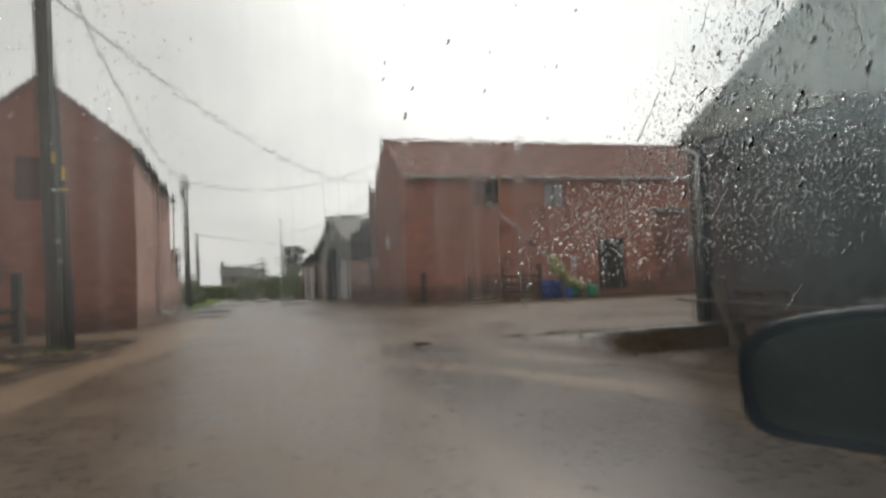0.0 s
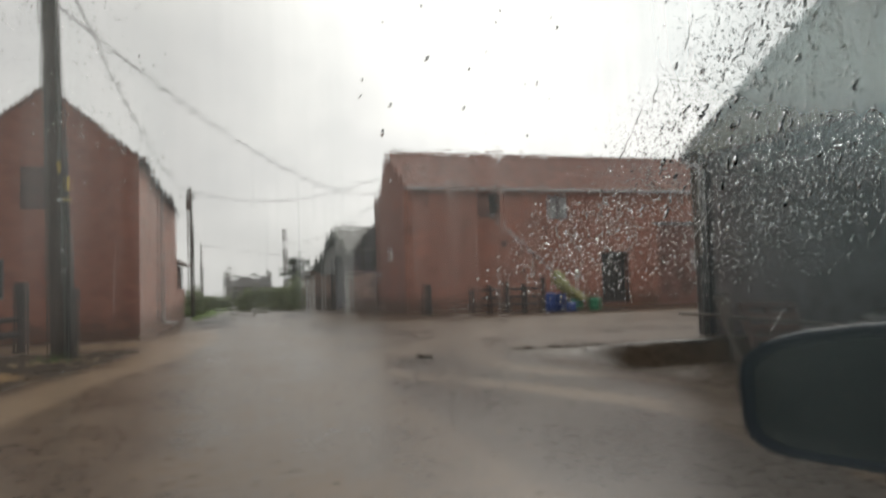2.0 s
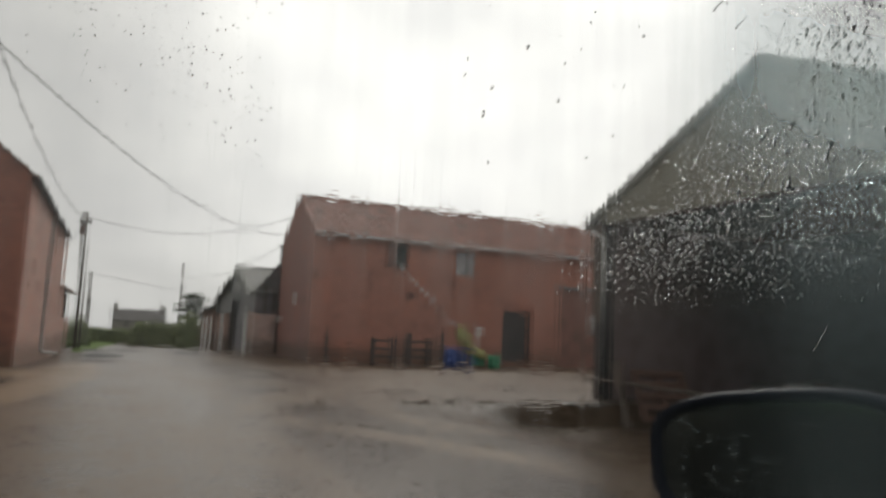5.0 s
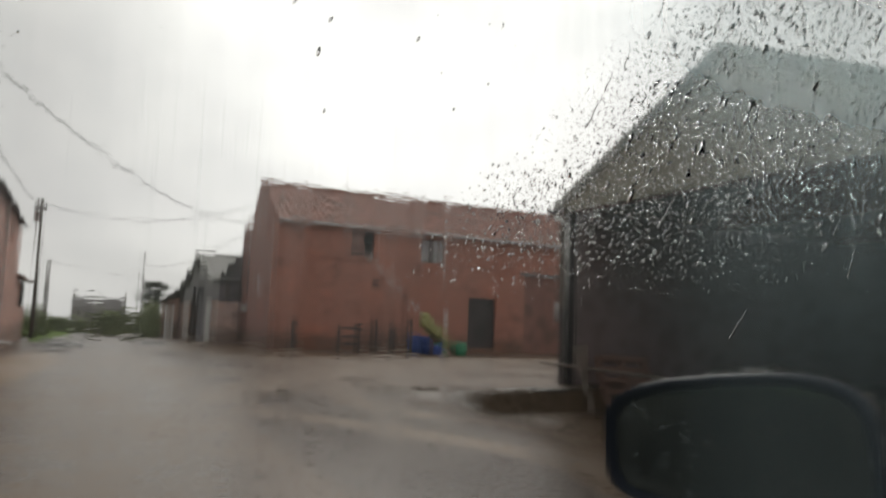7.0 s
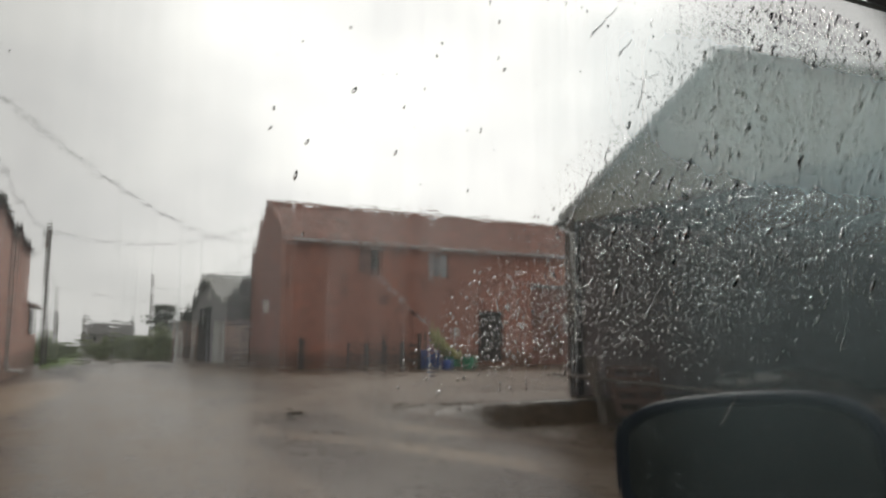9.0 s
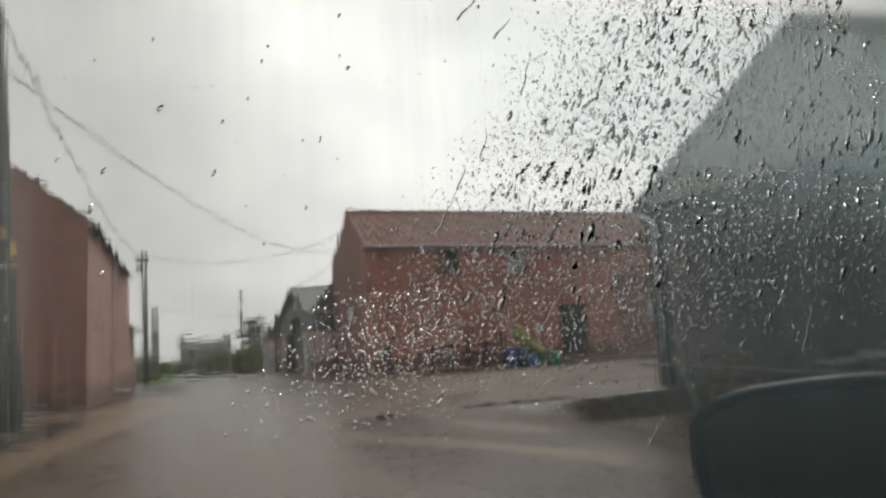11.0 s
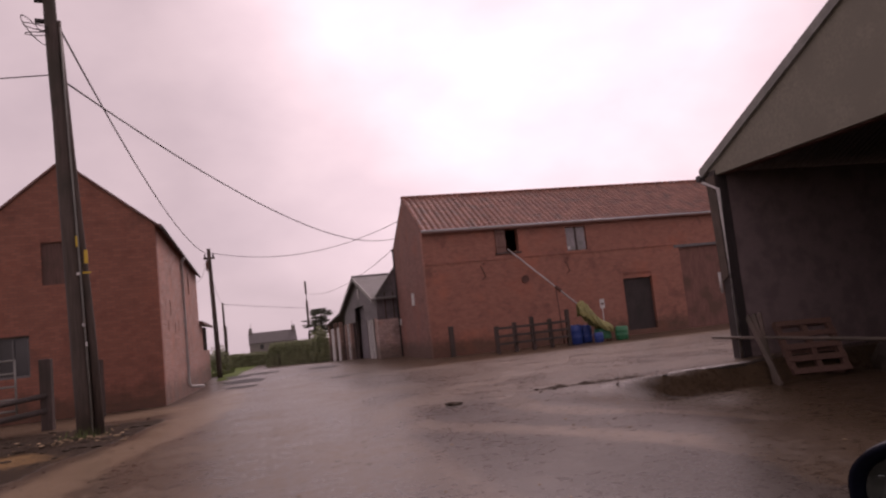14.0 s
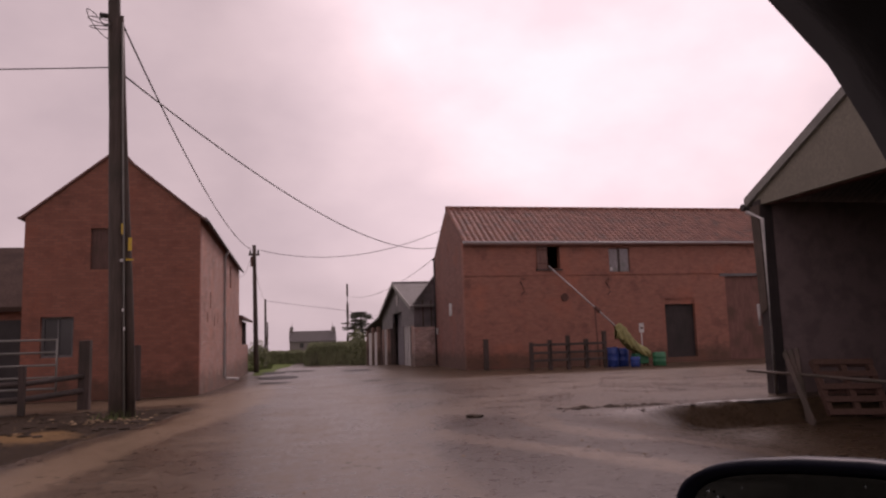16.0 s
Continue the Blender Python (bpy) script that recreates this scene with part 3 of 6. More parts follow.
    return {"tar_reflection": tar_reflection, "silt": silt, "mud": mud, "verge": verge, "sand": sand, "lawn": lawn, "packed": packed, "track": track}


def build_ground():
    xs, ys = spread((-7.0, 13.0), (-3500, 3500), 0.2), spread((2.0, 36.0), (-3000, 3800), 0.2, 1.18)
    verts = []
    for y in ys:
        for x in xs:
            rough = 0.005 * noise.noise((x * 0.6, y * 0.6, 0.0)) + 0.003 * noise.noise((x * 2.9, y * 2.9, 3.0)) if abs(x) < 60 and -20 < y < 120 else 0.0
            verts.append((x, y, ground_z(x, y) + rough * ease(abs(x) + abs(y), 1.0, 4.0)))
    w = len(xs)
    cover = ground_cover(np.array([v[0] for v in verts]), np.array([v[1] for v in verts]))
    faces = [(j * w + i, j * w + i + 1, (j + 1) * w + i + 1, (j + 1) * w + i) for j in range(len(ys) - 1) for i in range(w - 1)]
    me = bpy.data.meshes.new("ground")
    me.from_pydata(verts, [], faces)
    me.materials.append(M["ground"])
    for name, share in cover.items():
        me.attributes.new(name, "FLOAT", "POINT").data.foreach_set("value", share.astype(np.float32))
    for p in me.polygons:
        p.use_smooth = True
    return tagged(new("ground", me), "wet farm road and yard with brown silt and puddles", "ground", kind="structure")


build_ground()


# ---- red brick house beside the road ----
HX, HX0, HY, HY1, HE, HR = -2.2, -6.55, 20.43, 35.27, 4.7, 6.47


def casement(parent, name, axis, d, u0, u1, z0, z1, glass, bars=1, label=""):
    """A framed window set in an opening; axis 0 faces x, 1 faces y."""
    def b(u_a, u_b, d0, d1, za, zb):
        return box(d0, d1, u_a, u_b, za, zb) if axis == 0 else box(u_a, u_b, d0, d1, za, zb)
    win = wpart(name, b(u0, u1, d + 0.05, d + 0.06, z0, z1), glass, parent, label)
    f = 0.06
    for u_a, u_b, za, zb in ((u0, u1, z0, z0 + f), (u0, u1, z1 - f, z1), (u0, u0 + f, z0 + f, z1 - f), (u1 - f, u1, z0 + f, z1 - f)):
        q = part("frame", b(u_a, u_b, d - 0.01, d + 0.045, za, zb), M["frame_grey"], None)
        under(parent, q)
    for k in range(bars):
        u = u0 + (u1 - u0) * (k + 1) / (bars + 1)
        under(parent, part("glazing_bar", b(u - 0.02, u + 0.02, d, d + 0.045, z0 + f, z1 - f), M["frame_grey"], None))
    return win


def build_house():
    h = thing("brick_house", HX, HY, 0, "two-storey red brick farm house with tiled roof, gable to the yard", "house")

    def gable(u):
        return HE + (HR - HE) * (1 - abs(u - (HX + HX0) / 2) / ((HX - HX0) / 2))
    lo, hi = (-6.10, -5.31, 1.04, 2.08), (-4.95, -4.30, 3.31, 4.40)
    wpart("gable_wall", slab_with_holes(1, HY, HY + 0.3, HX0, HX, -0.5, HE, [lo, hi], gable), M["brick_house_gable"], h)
    door, slot = (27.75, 28.65, 0.0, 2.05), (30.1, 30.75, 3.5, 4.4)
    slits = [(23.0, 23.25, 2.35, 2.85), (25.3, 25.5, 1.95, 2.3), (22.2, 22.4, 1.9, 2.2), (24.2, 24.4, 1.85, 2.2)]
    wpart("side_wall", slab_with_holes(0, HX - 0.3, HX, HY + 0.302, HY1, -0.5, HE, [door, slot, *slits]), M["brick_house_side"], h)
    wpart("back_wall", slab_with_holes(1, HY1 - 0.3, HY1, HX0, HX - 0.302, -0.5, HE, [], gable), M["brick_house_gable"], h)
    wpart("far_wall", box(HX0, HX0 + 0.3, HY + 0.302, HY1 - 0.302, -0.5, HE), M["brick_house_side"], h)
    casement(h, "window", 1, HY + 0.12, *lo, M["glass_dark"], 1, "dark ground-floor window with grey frame")
    wpart("shutter", box(hi[0], hi[1], HY + 0.06, HY + 0.10, hi[2], hi[3]), M["old_red"], h, "dark boarded upper opening")
    wpart("door", box(HX - 0.16, HX - 0.1, door[0], door[1], door[2] - 0.2, door[3]), M["door"], h, "dark plank side door")
    wpart("loft_shutter", box(HX - 0.16, HX - 0.1, slot[0], slot[1], slot[2], slot[3]), M["door"], h)
    for s in slits:
        wpart("vent_slit", box(HX - 0.25, HX - 0.2, s[0], s[1], s[2], s[3]), M["black"], h)
    mid, over = (HX + HX0) / 2, 0.12
    sl = (HR - HE) / ((HX - HX0) / 2)
    for sgn, edge in ((1, HX), (-1, HX0)):
        e = edge + sgn * over
        ze = HE - sl * over
        wpart("roof_slope", prism([(mid, HR + 0.01), (e, ze + 0.01), (e, ze + 0.075), (mid, HR + 0.075)], 1, HY - 0.06, HY1 + 0.06), M["tile_dark"], h, "dark clay tiled roof slope")
        n = int((HY1 - HY) / 0.3)
        bm = bmesh.new()
        for k in range(n):
            y0 = HY - 0.06 + k * 0.3
            rod((e + sgn * 0.02, y0, ze + 0.065), (e + sgn * 0.02, y0 + 0.27, ze + 0.065), 0.035, 0.035, 6, bm)
        wpart("eaves_tiles", bm, M["tile_dark"], h)
    wpart("ridge_tiles", rod((mid, HY - 0.06, HR + 0.1), (mid, HY1 + 0.06, HR + 0.1), 0.1, 0.1, 8), M["tile_dark"], h)
    wpart("gutter", rod((HX + 0.18, HY - 0.05, HE - 0.08), (HX + 0.18, HY1 + 0.1, HE - 0.10), 0.04, 0.04, 8), M["frame_grey"], h)
    wpart("downpipe", tube([(HX + 0.18, 27.1, HE - 0.1), (HX + 0.07, 27.1, HE - 0.35), (HX + 0.07, 27.1, 0.15), (HX + 0.12, 27.2, 0.04), (HX + 0.55, 27.3, 0.0)], 0.05), M["panel"], h, "grey downpipe kicking out at the ground")
    for z in (0.9, 2.3, 3.7):
        wpart("pipe_bracket", box(HX, HX + 0.1, 27.03, 27.17, z, z + 0.05), M["grey_metal"], h)
    return h


brick_house = build_house()
bpy.context.view_layer.update()


def build_lean_to():
    """Low brick outbuilding that carries on the house along the road, half open at its upper side."""
    o = thing("brick_outbuilding", -2.4, 36, 0, "low red brick outbuilding with open timber-posted loft", "building")
    wpart("wall", box(-2.6, -2.25, 35.3, 43.2, -0.6, 1.2), M["brick_house_side"], o)
    wpart("wall", box(-2.6, -2.25, 35.3, 38.0, 1.2, 2.45), M["brick_house_side"], o)
    wpart("end_wall", box(-6.0, -2.602, 42.9, 43.2, -0.6, 1.2), M["brick_house_gable"], o)
    for y in (39.6, 41.3, 43.0):
        wpart("post", box(-2.5, -2.35, y, y + 0.13, 1.2, 2.45), M["post"], o)
    wpart("roof", prism([(-2.0, 2.42), (-6.0, 3.4), (-6.0, 3.5), (-2.0, 2.54)], 1, 35.3, 43.5), M["tile_dark"], o, "dark mono-pitch tiled roof")
    b = thing("low_outhouse", -9, 26, 0, "low dark outhouse with tiled roof behind the brick house", "building")
    wpart("wall", box(-14.5, HX0 - 0.02, 25.0, 25.3, -0.5, 2.5), M["brick_house_gable"], b)
    wpart("roof", prism([(24.7, 2.45), (29.0, 4.9), (29.0, 5.0), (24.7, 2.6)], 0, -15.0, HX0 - 0.05), M["old_roof"], b, "dark tiled roof slope")
    # the bay's dark inside is a black sheet laid on the solid wall
    wpart("bay_shade_sheet", box(-10.6, -7.4, 24.96, 24.996, -0.3, 2.2), M["black"], b, "black sheet on the wall for the shade of an open bay")


build_lean_to()

# ---- long brick barn across the yard ----
BX, BX1, BY, BY1, BE, BR = 8.42, 31.0, 34.21, 41.48, 5.86, 8.12


def build_barn():
    h = thing("brick_barn", BX, BY, 0, "long two-storey red brick barn with clay pantile roof", "barn")
    hatch, win, door, big = (12.72, 13.40, 4.5, 5.62), (16.03, 17.16, 4.28, 5.52), (18.95, 20.65, -0.1, 2.85), (22.5, 25.6, -0.3, 4.0)
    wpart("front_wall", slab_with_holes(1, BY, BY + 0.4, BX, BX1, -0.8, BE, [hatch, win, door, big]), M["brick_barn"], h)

    def gable(u):
        return BE + (BR - BE) * (1 - abs(u - (BY + BY1) / 2) / ((BY1 - BY) / 2))
    vent = (37.2, 37.85, 2.35, 3.05)
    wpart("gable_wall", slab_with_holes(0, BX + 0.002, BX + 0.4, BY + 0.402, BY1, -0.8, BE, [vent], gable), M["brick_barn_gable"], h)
    wpart("back_wall", box(BX + 0.402, BX1, BY1 - 0.4, BY1, -0.8, BE), M["brick_barn"], h)
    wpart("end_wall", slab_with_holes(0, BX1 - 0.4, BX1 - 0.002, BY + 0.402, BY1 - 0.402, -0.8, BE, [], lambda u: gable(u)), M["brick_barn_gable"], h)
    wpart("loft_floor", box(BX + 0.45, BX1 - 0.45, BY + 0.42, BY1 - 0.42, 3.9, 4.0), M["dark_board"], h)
    wpart("vent_recess", box(BX + 0.08, BX + 0.12, *vent), M["glass_dark"], h)
    for y0 in (vent[0] + 0.03, vent[0] + 0.37):
        wpart("vent_leaf", box(BX - 0.012, BX + 0.05, y0, y0 + 0.24, vent[2] + 0.03, vent[3] - 0.03), M["white"], h, "small white vent leaf in the gable")
    # grey-shuttered loft window
    mid = (win[0] + win[1]) / 2
    for a, b in ((win[0] + 0.03, mid - 0.06), (mid + 0.06, win[1] - 0.03)):
        wpart("shutter", box(a, b, BY + 0.08, BY + 0.13, win[2] + 0.04, win[3] - 0.03), M["shutter"], h, "grey painted loft shutter")
    wpart("mullion", box(mid - 0.05, mid + 0.05, BY + 0.06, BY + 0.16, win[2], win[3]), M["post"], h)
    wpart("sign_plate", box(win[0] + 0.08, win[0] + 0.2, BY + 0.05, BY + 0.075, win[2] + 0.1, win[2] + 0.26), M["white"], h, "small white plate")
    # open loft hatch with its leaf turned back
    leaf = wpart("hatch_leaf", box(12.17, 12.70, BY - 0.07, BY - 0.02, 4.48, 5.64), M["shutter_red"], h, "faded open hatch leaf folded back")
    for z in (4.72, 5.4):
        q = part("strap", box(12.2, 12.69, BY - 0.09, BY - 0.072, z, z + 0.06), M["iron"], None)
        q.parent = leaf
    wpart("hatch_sill", box(12.1, 13.5, BY - 0.08, BY + 0.2, 4.40, 4.478), M["post"], h)
    # doors
    wpart("door", box(door[0], door[1], BY + 0.2, BY + 0.26, door[2] - 0.2, door[3] - 0.25), M["door"], h, "dark plank barn door")
    c, n = (door[0] + door[1]) / 2, 15
    for k in range(n):
        u = -1 + 2 * (k + 0.5) / n
        lean, x = 0.16 * u, c + u * 0.9
        z = door[3] + 0.10 * (1 - u * u)
        wpart("brick", prism([(x - 0.054, z), (x + 0.054, z), (x + 0.056 + lean * 0.23, z + 0.225), (x - 0.056 + lean * 0.23, z + 0.225)], 1, BY - 0.014, BY + 0.05), M["brick_barn"], h)
    wpart("door_head", box(door[0], door[1], BY + 0.05, BY + 0.24, door[3] - 0.25, door[3]), M["brick_barn"], h)
    wpart("great_door", box(big[0], big[1], BY + 0.12, BY + 0.2, big[2] - 0.2, big[3]), M["great_door"], h, "tall weathered reddish barn doors")
    wpart("great_lintel", box(big[0] - 0.3, big[1] + 0.3, BY - 0.03, BY + 0.2, big[3], big[3] + 0.14), M["frame_grey"], h)
    wpart("string_course", box(BX, 22.2, BY - 0.035, BY, 4.16, 4.30), M["brick_barn"], h)
    # iron wall ties
    for (x, z, s) in ((11.36, 3.57, 1), (13.54, 3.06, 0), (15.9, 3.5, 1)):
        if s:
            wpart("wall_tie", tube([(x + 0.14, BY - 0.03, z + 0.40), (x - 0.02, BY - 0.03, z + 0.46), (x - 0.12, BY - 0.03, z + 0.3), (x + 0.05, BY - 0.03, z), (x + 0.1, BY - 0.03, z - 0.2), (x - 0.08, BY - 0.03, z - 0.36)], 0.024), M["iron"], h, "rusty iron S-shaped wall tie")
        else:
            wpart("wall_tie", rod((x, BY - 0.06, z), (x, BY, z), 0.2, 0.2, 12), M["iron"], h, "round rusty wall tie plate")
    # gutter and rainwater pipe
    wpart("gutter", rod((BX - 0.05, BY - 0.2, BE - 0.06), (BX1, BY - 0.2, BE - 0.12), 0.06, 0.06, 8), M["grey_metal"], h, "pale grey eaves gutter")
    wpart("back_gutter", rod((BX - 0.12, BY1 + 0.15, BE - 0.05), (BX1, BY1 + 0.15, BE - 0.1), 0.06, 0.06, 8), M["black"], h)
    wpart("corner_pipe", tube([(BX - 0.06, BY1 - 0.1, BE - 0.1), (BX - 0.06, BY1 - 0.1, -0.3)], 0.045), M["black"], h)
    wpart("meter_box", box(BX - 0.06, BX, 41.0, 41.25, 1.45, 1.8), M["white"], h, "small pale box on the gable corner")
    # roof boards under the tiles
    ymid, over = (BY + BY1) / 2, 0.28
    sl = (BR - BE) / (ymid - BY)
    for sgn, y0 in ((-1, BY), (1, BY1)):
        ye, ze = y0 + sgn * over, BE - sl * over
        wpart("roof_deck", prism([(ymid, BR - 0.02), (ye, ze - 0.02), (ye, ze + 0.04), (ymid, BR + 0.04)], 0, BX - 0.02, BX1), M["tile_dark"], h)
    return h, sl, ymid, over


barn, BSL, BMID, BOVER = build_barn()

# ---- grey-roofed cart shed behind the barn ----
def build_cart_shed():
    X, Y0, YA, Y2, E, A = 7.2, 42.0, 49.1, 57.6, 3.15, 4.95
    h = thing("cart_shed", X, Y0, -0.4, "old brick and timber cart shed with grey sheet roof", "building")
    b0 = -1.9
    wpart("near_wall", box(X, 14.0, Y0, Y0 + 0.3, b0, 1.9), M["brick_old"], h)
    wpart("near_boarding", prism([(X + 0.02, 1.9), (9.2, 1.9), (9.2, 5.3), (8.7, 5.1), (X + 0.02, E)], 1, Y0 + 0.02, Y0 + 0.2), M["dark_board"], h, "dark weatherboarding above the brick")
    wpart("boarding_trim", prism([(X - 0.05, E - 0.02), (8.7, 5.08), (8.7, 5.2), (X - 0.05, E + 0.1)], 1, Y0 - 0.1, Y0 + 0.3), M["asbestos"], h)
    for x in (7.7, 8.2):
        wpart("batten", box(x, x + 0.07, Y0 - 0.03, Y0 + 0.02, 1.9, E + 0.3), M["plank"], h)
    for y0, y1 in ((Y0 + 0.302, 43.1), (54.2, 54.9), (57.0, 57.6)):
        wpart("pier", box(X, X + 0.4, y0, y1, b0, 2.0), M["brick_old_y"], h)
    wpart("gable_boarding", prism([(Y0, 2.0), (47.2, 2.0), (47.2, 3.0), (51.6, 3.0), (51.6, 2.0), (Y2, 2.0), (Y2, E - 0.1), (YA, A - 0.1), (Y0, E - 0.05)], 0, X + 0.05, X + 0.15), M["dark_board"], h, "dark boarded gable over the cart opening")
    wpart("gable_vent", box(X + 0.0, X + 0.05, 48.75, 49.15, 3.5, 4.2), M["panel"], h, "small pale louvre in the gable")
    for y0, y1 in ((44.3, 46.5), (54.9, 56.9)):
        d = wpart("door_panel", box(X + 0.1, X + 0.16, y0, y1, b0 + 0.3, 2.0), M["panel"], h, "pale grey sheet door")
        for k in range(1, 4):
            y = y0 + (y1 - y0) * k / 4
            q = part("rib", box(X + 0.08, X + 0.1, y - 0.02, y + 0.02, b0 + 0.3, 2.0), M["frame_grey"], None)
            q.parent = d
    for y in (43.2, 46.6, 51.6, 53.0):
        wpart("post", box(X + 0.08, X + 0.24, y, y + 0.16, b0, 2.4), M["post"], h)
    # panel added to lift the black opening to a dim blue-grey
    door = wpart("opening_fill", box(X + 0.45, X + 0.51, 46.9, 51.9, b0 + 0.1, 3.0), M["opening_grey"], h, "blue-grey panel added inside the opening to lift its darkness")
    for k in range(1, 5):
        q = part("batten", box(X + 0.43, X + 0.449, 46.9 + k - 0.04, 46.9 + k + 0.04, b0 + 0.1, 3.0), M["opening_grey"], None)
        q.parent = door
    # brought well forward, to catch more light behind the opening
    wpart("inner_wall", box(8.6, 8.8, Y0 + 0.3, Y2 - 0.3, b0, E), M["shed_inside"], h)
    wpart("far_wall", box(X + 0.4, 14.0, Y2 - 0.3, Y2, b0, E), M["shed_inside"], h)
    for y0, y1, za, zb in ((Y0 - 0.3, YA, E - 0.1, A), (Y2 + 0.3, YA, E - 0.25, A)):
        wpart("roof_slope", prism([(y0, za), (y1, zb), (y1, zb + 0.08), (y0, za + 0.08)], 0, X - 0.25, 14.5), M["asbestos"], h, "grey fibre-cement roof sheets")
        wpart("bargeboard", prism([(y0, za - 0.14), (y1, zb - 0.14), (y1, zb + 0.1), (y0, za + 0.1)], 0, X - 0.30, X - 0.252), M["verge"], h, "pale grey bargeboard")
    wpart("ridge_cap", rod((X - 0.3, YA, A + 0.07), (14.5, YA, A + 0.07), 0.11, 0.11, 8), M["asbestos"], h)
    l = thing("lean_to_shed", X, 58, -0.5, "low lean-to shed with sloping roof beside the cart shed", "shed")
    wpart("roof", prism([(57.9, 2.95), (71.0, 2.1), (71.0, 2.2), (57.9, 3.06)], 0, X - 0.2, 13.5), M["asbestos"], l)
    for y in (61.0, 65.0, 69.8):
        wpart("post", box(X, X + 0.3, y, y + 0.45, -2.0, 2.3), M["brick_old_y"], l)
    for y0, y1 in ((61.5, 64.9), (65.5, 69.7)):
        wpart("sheet_door", box(X + 0.1, X + 0.16, y0 + 0.1, y1 - 0.9, -1.5, 1.85), M["panel"], l, "pale grey sheet door")
    wpart("back_wall", box(13.2, 13.5, 57.9, 71.0, -2.0, 2.6), M["shed_inside"], l)
    wpart("far_wall", box(X + 0.3, 13.2, 70.7, 71.0, -2.0, 2.1), M["shed_inside"], l)


build_cart_shed()

# ---- open-fronted shed beside the road ----
SX, SY, SYA, SE, SA = 9.26, 12.74, 8.35, 3.78, 5.85
SY2 = 2 * SYA - SY


def build_shed():
    h = thing("open_shed", SX, SY, 0, "open-fronted farm shed with olive clad gable and dark inside", "shed")
    hz, deep = 3.66, 26.0
    sl = (SA - SE) / (SY - SYA)
    wpart("gable_cladding", prism([(SY2, hz), (SY, hz), (SY, SE), (SYA, SA), (SY2, SE)], 0, SX, SX + 0.08), M["clad"], h, "olive grey sheet cladding over the opening")
    wpart("header_beam", box(SX + 0.082, SX + 0.26, SY2, SY, hz - 0.02, hz + 0.22), M["iron"], h)
    for sgn, ye in ((1, SY), (-1, SY2)):
        y0 = ye + sgn * 0.2
        z0 = SE - sl * 0.2
        wpart("verge_trim", prism([(SYA, SA - 0.02), (y0, z0 - 0.02), (y0, z0 + 0.17), (SYA, SA + 0.17)], 0, SX - 0.06, SX - 0.002), M["verge"], h, "grey verge flashing")
        wpart("roof_slope", prism([(SYA, SA + 0.01), (y0, z0 + 0.01), (y0, z0 + 0.08), (SYA, SA + 0.08)], 0, SX, deep), M["asbestos"], h)
    wpart("corner_post", box(SX - 0.02, SX + 0.24, SY - 0.24, SY - 0.02, -0.7, SE - 0.02), M["door"], h, "dark weathered corner post")
    wpart("corner_cladding", prism([(SY - 0.235, 1.62), (SY - 0.03, 1.50), (SY + 0.02, 3.0), (SY + 0.05, SE - 0.12), (SY - 0.235, SE - 0.12)], 0, SX - 0.045, SX - 0.022), M["plank"], h, "weathered sheet nailed over the corner post")
    wpart("broken_pipe", tube([(SX - 0.05, SY + 0.02, 1.72), (SX - 0.055, SY + 0.0, 1.30)], 0.03), M["panel"], h, "loose end of pale plastic pipe")
    wpart("corner_post", box(SX - 0.02, SX + 0.26, SY2 + 0.02, SY2 + 0.28, -0.9, SE - 0.02), M["plank"], h)
    wpart("side_wall", box(SX + 0.262, deep, SY - 0.22, SY - 0.1, -0.7, SE - 0.05), M["shed_inside"], h)
    wpart("side_wall", box(SX + 0.262, deep, SY2 + 0.1, SY2 + 0.22, -0.9, SE - 0.05), M["shed_inside"], h)
    wpart("back_wall", prism([(SY2, -0.9), (SY, -0.9), (SY, SE - 0.02), (SYA, SA - 0.02), (SY2, SE - 0.02)], 0, deep - 0.2, deep - 0.05), M["shed_inside"], h)
    for x in (13.5, 18.0, 22.5):
        wpart("truss", prism([(SY2 + 0.25, SE - 0.15), (SY - 0.25, SE - 0.15), (SYA, SA - 0.12)], 0, x, x + 0.1), M["iron"], h)
    wpart("gutter", rod((SX - 0.10, SY + 0.22, SE - 0.10), (deep, SY + 0.22, SE - 0.2), 0.07, 0.07, 8), M["black"], h)
    p = [(SX - 0.05, SY + 0.14, SE - 0.2), (SX - 0.06, SY - 0.33, SE - 0.42), (SX - 0.06, SY - 0.33, 0.02)]
    wpart("downpipe", tube(p, 0.036), M["panel"], h, "dirty pale plastic downpipe on the corner post")
    return h


build_shed()


